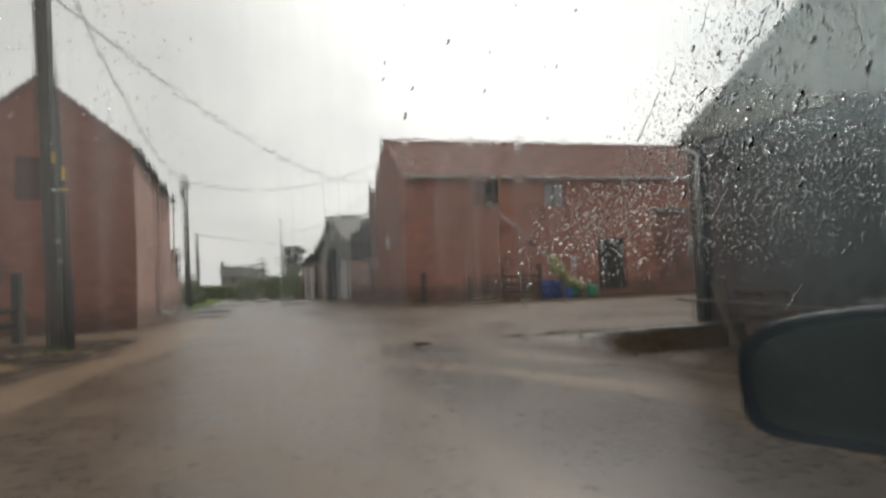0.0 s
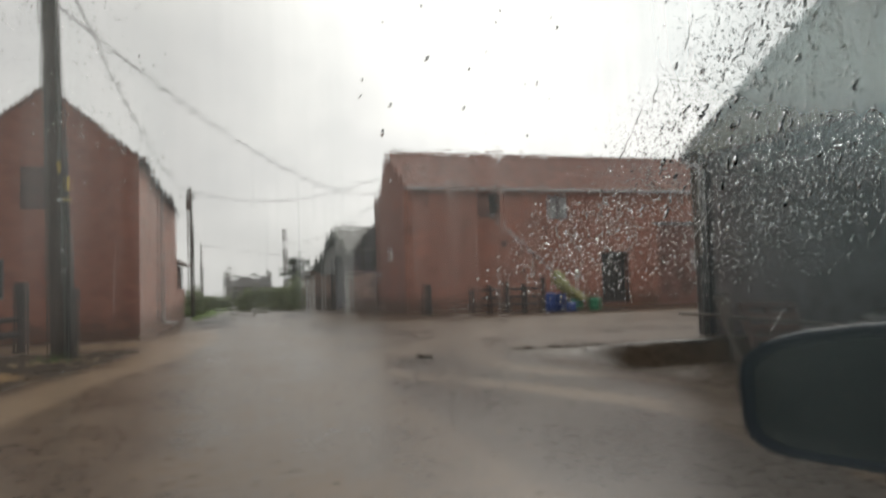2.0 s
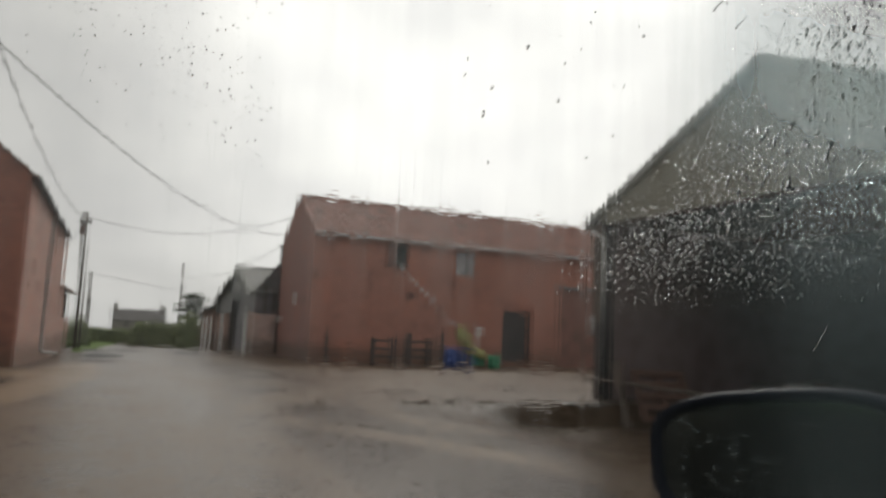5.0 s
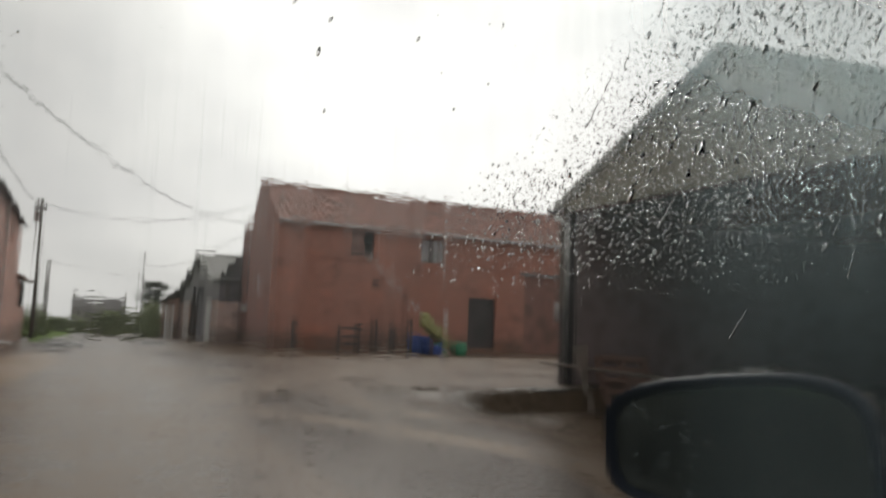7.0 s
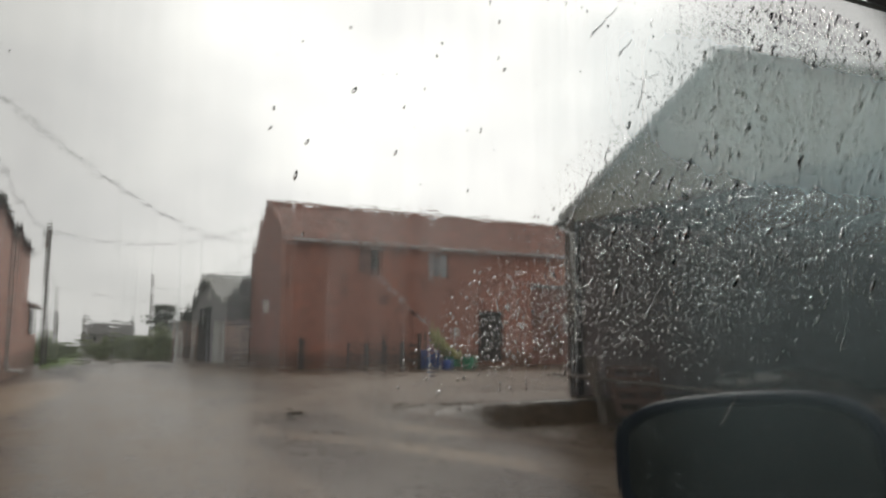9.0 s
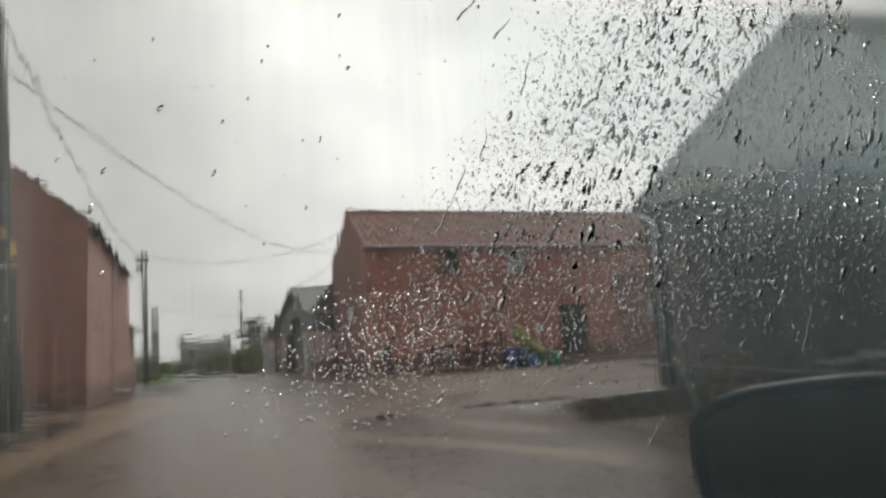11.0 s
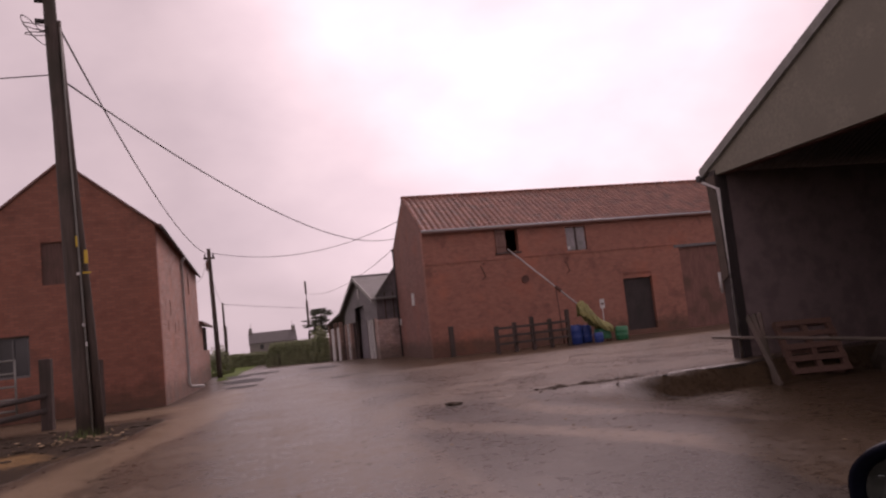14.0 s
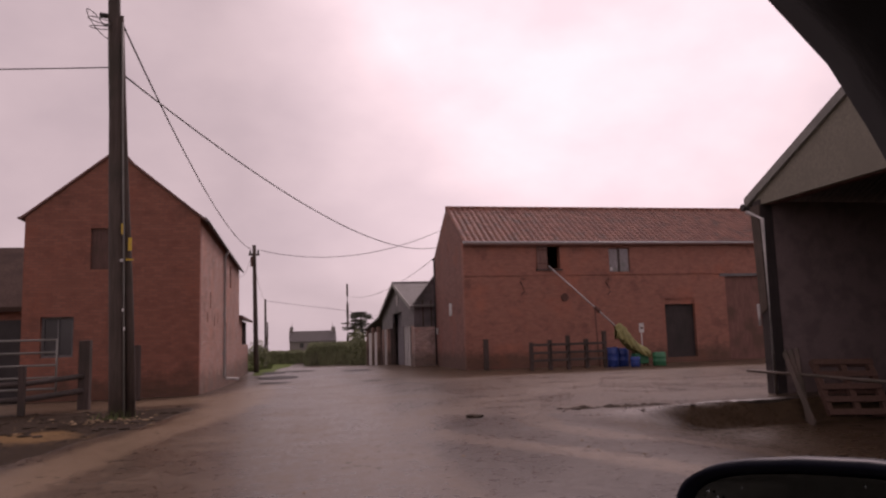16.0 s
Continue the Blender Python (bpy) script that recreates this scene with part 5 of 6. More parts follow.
def build_far_house():
    h = thing("far_house", 0, 180, -1.6, "distant grey farmhouse with a chimney at each gable", "house")
    x0, x1, y0, y1, e, r = -0.4, 10.6, 178.0, 185.0, 1.2, 3.65
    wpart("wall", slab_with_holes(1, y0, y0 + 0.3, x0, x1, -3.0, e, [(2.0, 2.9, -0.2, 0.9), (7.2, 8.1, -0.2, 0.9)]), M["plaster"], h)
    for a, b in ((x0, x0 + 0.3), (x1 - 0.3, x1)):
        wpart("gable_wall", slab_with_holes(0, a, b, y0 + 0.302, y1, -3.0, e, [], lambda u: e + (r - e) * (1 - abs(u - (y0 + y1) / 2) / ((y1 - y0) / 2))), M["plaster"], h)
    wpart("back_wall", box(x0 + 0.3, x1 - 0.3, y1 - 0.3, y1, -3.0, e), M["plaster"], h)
    for u in (2.0, 7.2):
        wpart("window", box(u, u + 0.9, y0 + 0.1, y0 + 0.15, -0.2, 0.9), M["glass_dark"], h)
    for ya in (y0 - 0.2, y1 + 0.2):
        ym = (y0 + y1) / 2
        wpart("roof_slope", prism([(ya, e - 0.05), (ym, r), (ym, r + 0.15), (ya, e + 0.1)], 0, x0 - 0.1, x1 + 0.1), M["slate"], h)
    for x in (x0, x1 - 0.9):
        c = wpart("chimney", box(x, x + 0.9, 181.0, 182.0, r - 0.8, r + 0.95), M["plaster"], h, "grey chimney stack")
        for k in (0.25, 0.65):
            q = part("chimney_pot", rod((x + k, 181.5, r + 0.95), (x + k, 181.5, r + 1.35), 0.13, 0.1, 8), M["slate"], None)
            q.parent = c
    wpart("aerial", rod((x0 + 0.5, 181.5, r + 1.0), (x0 + 0.6, 181.5, r + 2.4), 0.04, 0.04, 5), M["iron"], h)
    wpart("aerial", rod((x1 - 0.6, 181.5, r + 1.0), (x1 - 0.7, 181.5, r + 2.2), 0.04, 0.04, 5), M["iron"], h)


build_far_house()


def build_pine():
    x, y, z = 9.9, 110.0, ground_z(9.9, 110)
    t = thing("pine_tree", x, y, z, "dark flat-topped pine with layered boughs", "tree")
    wpart("trunk", tube([(x - 0.6, y, z - 0.3), (x - 0.55, y, 2.2), (x - 0.3, y, 4.6)], [0.24, 0.17, 0.06], 8), M["bark"], t)
    wpart("trunk", tube([(x + 0.6, y + 0.4, z - 0.3), (x + 0.6, y + 0.4, 2.2), (x + 0.4, y + 0.4, 4.9)], [0.22, 0.16, 0.05], 8), M["bark"], t)
    rng = random.Random(4)
    tiers = []
    for k, (zz, rad) in enumerate(((1.7, 1.5), (2.4, 2.0), (3.1, 2.2), (3.8, 2.25), (4.4, 2.0), (4.9, 1.5), (5.15, 0.8))):
        for j in range(10):
            a = rng.uniform(0, 2 * math.pi)
            rr = rad * rng.uniform(0.1, 0.95)
            px, py = x + math.cos(a) * rr + 0.1, y + math.sin(a) * rr
            tiers.append(((px, py, zz + rng.uniform(-0.3, 0.3)), (0.75, 0.75, 0.15)))
            wpart("limb", tube([(x + 0.1, y + 0.2, zz - 0.15), (px, py, zz)], [0.06, 0.02], 5), M["bark"], t)
    leaf_part("crown", tiers, 0.12, 110, 5, M["pine"], t, 0.35)


build_pine()


def build_hedges():
    rng = random.Random(9)

    def hedge(name, p0, p1, top, thick, n, seed, lab):
        h = thing(name, p0[0], p0[1], ground_z(*p0), lab, "hedge")
        cs, stems = [], bmesh.new()
        for k in range(n):
            f = (k + 0.5) / n
            x, y = p0[0] + (p1[0] - p0[0]) * f, p0[1] + (p1[1] - p0[1]) * f
            g = ground_z(x, y)
            hh = top * rng.uniform(0.85, 1.12)
            cs.append(((x + rng.uniform(-0.2, 0.2), y, g + hh * 0.5), (thick, thick, hh * 0.52)))
            rod((x, y, g - 0.1), (x, y, g + hh * 0.8), 0.05, 0.02, 5, stems)
        wpart("stems", stems, M["bark"], h)
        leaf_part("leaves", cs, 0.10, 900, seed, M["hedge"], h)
    def clipped(p0, p1, top, thick, count, seed, lab):
        """A trimmed hedge: leaves fill a long box with a rounded top."""
        h = thing("garden_hedge", p0[0], p0[1], ground_z(*p0), lab, "hedge")
        r, verts, faces, stems = random.Random(seed), [], [], bmesh.new()
        for k in range(count):
            f, s, u = r.random(), r.uniform(-1, 1), r.random() ** 0.6
            x, y = p0[0] + (p1[0] - p0[0]) * f + s * thick * 0.3, p0[1] + (p1[1] - p0[1]) * f + s * thick
            g = ground_z(x, y)
            hh = top * (1 + 0.012 * math.sin(f * 17 + seed)) * (1 - 0.18 * s * s) * min(1.0, 0.55 + 6 * min(f, 1 - f))
            p = Vector((x, y, g + u * hh))
            a = Vector((r.uniform(-1, 1), r.uniform(-1, 1), r.uniform(-0.6, 0.6))).normalized() * 0.065
            b = a.cross(Vector((r.uniform(-1, 1), r.uniform(-1, 1), r.uniform(-1, 1)))).normalized() * 0.04
            i = len(verts)
            verts += [p - a, p + b, p + a, p - b]
            faces.append((i, i + 1, i + 2, i + 3))
            if k % 400 == 0:
                rod((x, y, g - 0.1), (x, y, g + hh * 0.7), 0.04, 0.02, 5, stems)
        wpart("stems", stems, M["bark"], h)
        # dense twiggy body behind the outer leaves
        core, rows = bmesh.new(), []
        for k in range(41):
            f = k / 40
            x, y = p0[0] + (p1[0] - p0[0]) * f, p0[1] + (p1[1] - p0[1]) * f
            g, hh = ground_z(x, y), top * 0.93 * min(1.0, 0.5 + 6 * min(f, 1 - f))
            ring = []
            for d, u in ((-0.8, -0.05), (-0.9, 0.4), (-0.8, 0.85), (-0.35, 1.0), (0.35, 1.0), (0.8, 0.85), (0.9, 0.4), (0.8, -0.05)):
                q = Vector((x + d * thick * 0.3, y + d * thick, g + hh * u))
                ring.append(core.verts.new(q + Vector((0.08 * noise.noise(q * 2.3), 0.1 * noise.noise(q * 2.9), 0.07 * noise.noise(q * 1.7)))))
            rows.append(ring)
        for ra, rb in zip(rows, rows[1:]):
            for i in range(7):
                core.faces.new((ra[i], ra[i + 1], rb[i + 1], rb[i]))
        core.faces.new(rows[0])
        core.faces.new(rows[-1][::-1])
        bmesh.ops.recalc_face_normals(core, faces=core.faces[:])
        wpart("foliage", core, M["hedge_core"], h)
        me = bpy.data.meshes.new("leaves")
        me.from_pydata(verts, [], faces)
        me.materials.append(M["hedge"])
        under(h, new("leaves", me))
    clipped((1.7, 85.5), (8.4, 79.5), 2.6, 0.9, 30000, 11, "clipped green hedge before the far house")
    clipped((-4.6, 97.0), (2.2, 95.0), 1.7, 0.8, 20000, 14, "low clipped green hedge beside the far lane")
    hedge("garden_hedge", (6.2, 76.5), (7.3, 73.0), 3.3, 0.55, 6, 12, "taller dark hedge at the end of the sheds")
    hedge("field_hedge", (-6.0, 150.0), (-40.0, 170.0), 1.6, 1.6, 22, 13, "low far field hedge")
    hedge("field_hedge", (12.0, 168.0), (60.0, 165.0), 2.0, 1.8, 26, 15, "low far field hedge beyond the house")
    hedge("boundary_hedge", (-16.0, -14.0), (-15.0, 12.0), 4.5, 1.5, 16, 16, "tall dark boundary hedge beside the yard")
    b = thing("bush", -2.3, 56.0, ground_z(-2.3, 56), "bushy green shrub beside the pole", "bush")
    z = ground_z(-2.3, 56)
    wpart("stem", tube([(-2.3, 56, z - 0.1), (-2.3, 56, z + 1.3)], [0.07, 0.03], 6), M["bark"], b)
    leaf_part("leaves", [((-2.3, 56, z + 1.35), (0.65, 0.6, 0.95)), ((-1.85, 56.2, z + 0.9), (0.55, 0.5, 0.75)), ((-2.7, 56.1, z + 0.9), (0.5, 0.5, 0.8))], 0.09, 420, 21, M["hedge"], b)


build_hedges()


# ---- stones and loose litter on the ground ----
def lump(r, seed, squash=0.55):
    bm = bmesh.new()
    bmesh.ops.create_icosphere(bm, subdivisions=2, radius=r)
    for v in bm.verts:
        v.co *= 1 + 0.45 * noise.noise(v.co / r * 1.2 + Vector((seed * 7.1, seed, 0)))
        v.co.z *= squash
    return bm


def build_stones():
    ob = part("mud_clod", lump(0.13, 3, 0.25), M["mud_clod"], None, "flat brown clod lying on the wet road")
    ob.location = (3.02, 11.31, ground_z(3.02, 11.31) + 0.014)
    tagged(ob, category="clod")
    rng = random.Random(31)
    meshes = [mesh_of("stone", lump(0.05, k, 0.28), M["stone"]) for k in range(5)]
    for k in range(120):
        tight = k % 3 > 0
        x, y = (rng.gauss(-2.75, 0.34), rng.gauss(13.75, 0.28)) if tight else (rng.uniform(-4.6, -2.0), rng.gauss(13.8, 0.8))
        s = rng.uniform(0.3, 1.0) * rng.uniform(0.5, 1.0)
        o = tagged(new("stone", rng.choice(meshes)), "small flat tan stone lying at the foot of the pole", "stone", "stones round the pole")
        o.matrix_world = Matrix.Translation((x, y, ground_z(x, y) + 0.015 * s)) @ Euler((0, 0, rng.uniform(0, 6))).to_matrix().to_4x4() @ Matrix.Diagonal((s * rng.uniform(1.0, 1.6), s * 0.8, s, 1))
    # dark crumbs of soil heaped on the verge
    crumbs = [mesh_of("soil_clod", lump(0.06, 20 + k, 0.45), M["mud_clod"]) for k in range(4)]
    for k in range(90):
        y = rng.uniform(11.0, 16.2)
        x = rng.uniform(-4.8, np.interp(y, [11, 12.6, 16.2], [-2.5, -2.1, -1.7]))
        s = rng.uniform(0.3, 1.2)
        o = tagged(new("soil_clod", rng.choice(crumbs)), "dark wet crumb of soil on the littered verge", "clod", "soil clods on the verge")
        o.matrix_world = Matrix.Translation((x, y, ground_z(x, y) + 0.008 * s)) @ Euler((0, 0, rng.uniform(0, 6))).to_matrix().to_4x4() @ Matrix.Diagonal((s * 1.3, s, s * 0.7, 1))
    for k in range(26):
        x, y = rng.uniform(-0.5, 5.5), rng.uniform(4.5, 10.5)
        s = rng.uniform(0.12, 0.4)
        o = tagged(new("pebble", rng.choice(meshes)), "small dark pebble on the wet road", "pebble", "pebbles on the road")
        o.matrix_world = Matrix.Translation((x, y, ground_z(x, y) + 0.012 * s)) @ Matrix.Scale(s, 4)


build_stones()


def build_grass():
    rng = random.Random(5)
    verts, faces = [], []
    for _ in range(7000):
        zone = rng.random()
        if zone < 0.6:
            x, y = -1.8 - abs(rng.gauss(0, 1.2)), rng.uniform(43.5, 80)
        elif zone < 0.608:
            x, y = -2.83 + rng.gauss(0, 0.16), 14.0 - abs(rng.gauss(0, 0.1))
        else:
            x, y = -2.0 - abs(rng.gauss(0, 1.5)), rng.uniform(70, 100)
        z = ground_z(x, y)
        h = rng.uniform(0.05, 0.2)
        dx, dy = rng.uniform(-0.08, 0.08), rng.uniform(-0.05, 0.05)
        k = len(verts)
        verts += [(x - 0.012, y, z), (x + 0.012, y, z), (x + dx, y + dy, z + h)]
        faces.append((k, k + 1, k + 2))
    me = bpy.data.meshes.new("grass")
    me.from_pydata(verts, [], faces)
    me.materials.append(M["grass"])
    tagged(new("grass", me), "short wet grass along the verge and wall feet", "grass", kind="stuff")


build_grass()

# ---- parked car round the camera: door, mirror, wet window ----
PY = 0.092


def build_car():
    c = thing("parked_car", 0.2, -0.6, 0, "dark parked car with wet window half up and door mirror", "car")
    # door below the window
    wpart("door_panel", box(-0.62, 0.74, PY - 0.05, PY + 0.07, 0.36, 0.98, 0.035), M["car_paint"], c)
    wpart("door_card", box(-0.60, 0.72, PY - 0.12, PY - 0.052, 0.42, 1.0, 0.02), M["lining"], c)
    wpart("belt_seal", box(-0.62, 0.74, PY - 0.02, PY + 0.02, 0.982, 1.005), M["rubber"], c)
    # pillars and roof
    rail = [(-1.5, 0.02, 1.42), (-1.0, 0.05, 1.53), (-0.4, 0.09, 1.565), (0.0, 0.13, 1.525), (0.165, 0.16, 1.485), (0.25, 0.175, 1.446), (0.324, 0.18, 1.406), (0.348, 0.18, 1.392), (0.376, 0.18, 1.371), (0.399, 0.18, 1.347), (0.412, 0.18, 1.326), (0.43, 0.18, 1.292), (0.51, 0.18, 1.17), (0.80, 0.16, 0.97)]
    bm = bmesh.new()
    prev = None
    for k, p in enumerate(rail):
        d = (Vector(rail[min(k + 1, len(rail) - 1)]) - Vector(rail[max(k - 1, 0)])).normalized()
        up = Vector((-d.z, 0, d.x)).normalized()
        out = Vector((0, 1, 0))
        ring = [bm.verts.new(Vector(p) + up * a + out * b) for a, b in ((-0.03, -0.05), (-0.035, 0.0), (-0.02, 0.03), (0.03, 0.03), (0.06, -0.02), (0.05, -0.09))]
        if prev:
            for i in range(6):
                f = bm.faces.new((prev[i], prev[(i + 1) % 6], ring[(i + 1) % 6], ring[i]))
                f.smooth = True
        prev = ring
    bmesh.ops.recalc_face_normals(bm, faces=bm.faces[:])
    wpart("window_frame", bm, M["lining"], c, "black door frame and front pillar")
    bm = bmesh.new()
    prev = None
    for x, y, z in rail:
        ring = [bm.verts.new((x, -1.29 - y + b, z - 0.01 + a)) for a, b in ((-0.03, 0.05), (0.03, 0.05), (0.03, -0.03), (-0.03, -0.03))]
        if prev:
            for i in range(4):
                bm.faces.new((prev[i], prev[(i + 1) % 4], ring[(i + 1) % 4], ring[i]))
        prev = ring
    bmesh.ops.recalc_face_normals(bm, faces=bm.faces[:])
    wpart("window_frame", bm, M["lining"], c, "black door frame and front pillar")
    wpart("door_pillar", prism([(-0.66, 0.98), (-0.58, 0.98), (-0.62, 1.56), (-0.72, 1.56)], 1, PY - 0.05, PY + 0.03), M["lining"], c)
    wpart("front_wing", box(0.76, 2.1, PY - 0.15, PY + 0.08, 0.35, 0.92, 0.06), M["car_paint"], c)
    def shell(name, rows, mat, lab=""):
        """A curved panel across the car: rows of (x, z), arched from side to side."""
        bm = bmesh.new()
        grid = []
        for x, z, crown, inset in rows:
            line = []
            for k in range(13):
                s = k / 12 * 2 - 1
                line.append(bm.verts.new((x, -0.645 + s * (0.70 - inset), z + crown * (1 - s * s) - 0.03 * abs(s) ** 6)))
            grid.append(line)
        for a, b in zip(grid, grid[1:]):
            for k in range(12):
                f = bm.faces.new((a[k], a[k + 1], b[k + 1], b[k]))
                f.smooth = True
        bmesh.ops.solidify(bm, geom=bm.faces[:], thickness=0.012)
        bmesh.ops.recalc_face_normals(bm, faces=bm.faces[:])
        return wpart(name, bm, mat, c, lab)
    shell("bonnet", [(1.02, 0.93, 0.06, 0.02), (1.3, 0.92, 0.06, 0.02), (1.7, 0.88, 0.05, 0.03), (2.0, 0.81, 0.04, 0.05), (2.12, 0.70, 0.03, 0.08)], M["car_paint"])
    screen = shell("windscreen", [(1.03, 0.95, 0.05, 0.03), (0.8, 1.14, 0.05, 0.06), (0.58, 1.33, 0.05, 0.10), (0.42, 1.46, 0.05, 0.13)], M["car_glass"], "clear windscreen glass")
    screen.visible_shadow = False
    rear = shell("rear_window", [(-1.30, 1.46, 0.05, 0.14), (-1.55, 1.24, 0.05, 0.10), (-1.8, 1.0, 0.04, 0.06)], M["car_glass"], "clear rear window glass")
    rear.visible_shadow = False
    shell("boot_lid", [(-1.8, 0.99, 0.04, 0.04), (-2.0, 0.96, 0.04, 0.06), (-2.12, 0.86, 0.03, 0.09)], M["car_paint"])
    wpart("dashboard", box(0.62, 1.04, -1.3, PY - 0.13, 0.62, 0.93, 0.06), M["lining"], c)
    wpart("far_side", box(-1.9, 2.1, -1.46, -1.36, 0.35, 0.98, 0.04), M["car_paint"], c)
    wpart("rear_side", box(-1.95, -0.64, PY - 0.12, PY + 0.07, 0.38, 0.98, 0.04), M["car_paint"], c)
    wpart("tail", box(-2.1, -1.92, -1.4, PY, 0.35, 0.98, 0.05), M["car_paint"], c)
    wpart("floor_pan", box(-1.95, 1.0, -1.35, PY - 0.13, 0.30, 0.36), M["lining"], c)
    wpart("front_panel", box(2.02, 2.15, -1.4, PY, 0.3, 0.85, 0.05), M["car_paint"], c)
    for x in (-1.35, 1.45):
        for y in (-1.42, PY - 0.12):
            w = wpart("wheel", rod((x, y, 0.31), (x, y + 0.18, 0.31), 0.31, 0.31, 24), M["rubber"], c)
            q = part("rim", rod((x, y - 0.005, 0.31), (x, y + 0.185, 0.31), 0.19, 0.19, 16), M["grey_metal"], None)
            q.parent = w
    shell("roof", [(-1.36, 1.47, 0.05, 0.14), (-1.0, 1.565, 0.06, 0.12), (-0.4, 1.605, 0.06, 0.10), (0.0, 1.585, 0.06, 0.10), (0.25, 1.535, 0.06, 0.11), (0.40, 1.47, 0.05, 0.13)], M["car_paint"])
    # door mirror
    build_mirror(c)
    # window glass, lowered a hand's width from its frame
    top = [(-0.58, 1.304), (-0.2, 1.303), (-0.05, 1.3005), (0.0, 1.299), (0.028, 1.2975), (0.039, 1.2963), (0.052, 1.2941), (0.0615, 1.2925), (0.072, 1.2909), (0.084, 1.2889), (0.097, 1.2855), (0.109, 1.2818), (0.13, 1.282), (0.155, 1.2825), (0.168, 1.275), (0.18, 1.262), (0.20, 1.242), (0.24, 1.222), (0.40, 1.19), (0.52, 1.165), (0.66, 1.11), (0.74, 1.0)]
    ob = [(-0.58, 0.97), (0.74, 0.97)] + top[::-1]
    bm = bmesh.new()
    inner, outer = [bm.verts.new((x, PY - 0.002, z)) for x, z in ob], [bm.verts.new((x, PY + 0.002, z)) for x, z in ob]
    f_in, f_out = bm.faces.new(inner), bm.faces.new(outer[::-1])
    f_in.material_index, f_out.material_index = 1, 0
    k = len(ob)
    for i in range(k):
        f = bm.faces.new((inner[i], outer[i], outer[(i + 1) % k], inner[(i + 1) % k]))
        f.material_index = 2
    bmesh.ops.recalc_face_normals(bm, faces=bm.faces[:])
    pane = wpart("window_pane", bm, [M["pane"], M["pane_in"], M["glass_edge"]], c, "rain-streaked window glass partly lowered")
    pane.visible_shadow = False
    return c, pane


def build_mirror(c):
    """Rounded housing and glass of the door mirror."""
    g0, g1 = Vector(MIRROR[0]), Vector(MIRROR[1])      # outer and inner end of the glass
    w = (g1 - g0)
    half, mid = w.length / 2, (g0 + g1) / 2
    ux = w.normalized()
    uz = Vector((0, 0, 1))
    uz = (uz - ux * uz.dot(ux)).normalized()
    un = uz.cross(ux).normalized()       # away from the viewer
    if un.x < 0:
        un = -un
    hh = MIRROR_H / 2

    def outline(s, grow):
        a, b = half + grow, hh + grow
        t = s * 2 * math.pi
        e = 2 / 4.2
        cx, cz = math.cos(t), math.sin(t)
        px, pz = math.copysign(abs(cx) ** e, cx) * a, math.copysign(abs(cz) ** e, cz) * b
        pz *= 1.0 - 0.22 * ((-px / a + 1) / 2) ** 1.5 * (1 if pz < 0 else 0.6)
        pz += 0.10 * b * (1 - (px / a) ** 2)
        return mid + ux * px + uz * pz
    n = 48
    bm = bmesh.new()
    layers = [(0.000, 0.004), (0.006, -0.008), (0.011, -0.008), (0.014, 0.006), (0.004, 0.035), (-0.018, 0.07), (-0.045, 0.10)]
    rings = [[bm.verts.new(outline(i / n, gr) + un * d) for i in range(n)] for gr, d in layers]
    for a, b in zip(rings, rings[1:]):
        for i in range(n):
            f = bm.faces.new((a[i], a[(i + 1) % n], b[(i + 1) % n], b[i]))
            f.smooth = True
    bm.faces.new(rings[-1])
    bmesh.ops.recalc_face_normals(bm, faces=bm.faces[:])
    m = wpart("door_mirror", bm, M["trim"], c, "black rounded door mirror housing")
    bm = bmesh.new()
    bm.faces.new([bm.verts.new(outline(i / n, -0.001) + un * 0.003) for i in range(n)])
    bmesh.ops.solidify(bm, geom=bm.faces[:], thickness=0.003)
    q = part("mirror_glass", bm, M["mirror"], None, "wet dark mirror glass")
    q.parent = m
    rng = random.Random(8)
    bm = bmesh.new()
    for _ in range(110):
        s, f, r = rng.random(), rng.random() ** 0.5 * 0.97, rng.uniform(0.0006, 0.0022)
        c0 = mid + (outline(s, -0.004) - mid) * f - un * 0.0005
        ring = [bm.verts.new(c0 + ux * r * math.cos(a) + uz * r * 1.25 * math.sin(a)) for a in [k * math.pi / 4 for k in range(8)]]
        tip = bm.verts.new(c0 - un * r * 0.4)
        for k in range(8):
            bm.faces.new((ring[k], ring[(k + 1) % 8], tip)).smooth = True
    bmesh.ops.recalc_face_normals(bm, faces=bm.faces[:])
    q = part("water_film", bm, M["bead"], None, "rain beads on the mirror glass")
    q.parent = m
    foot = Vector((g1.x + 0.10, PY + 0.06, 0.99))
    bm = tube([mid + un * 0.07 - uz * hh * 0.4 + ux * half * 0.6, g1 + un * 0.08 - uz * hh * 0.6, foot], [0.035, 0.032, 0.04], 10)
    q = part("mirror_arm", bm, M["trim"], None)
    q.parent = m


M["glass_edge"] = plain("ground_glass_edge", (0.55, 0.54, 0.53), 0.5)
MIRROR = [(0.645, 0.768, 1.035), (0.715, 0.465, 1.064)]
MIRROR_H = 0.15
car, pane = build_car()


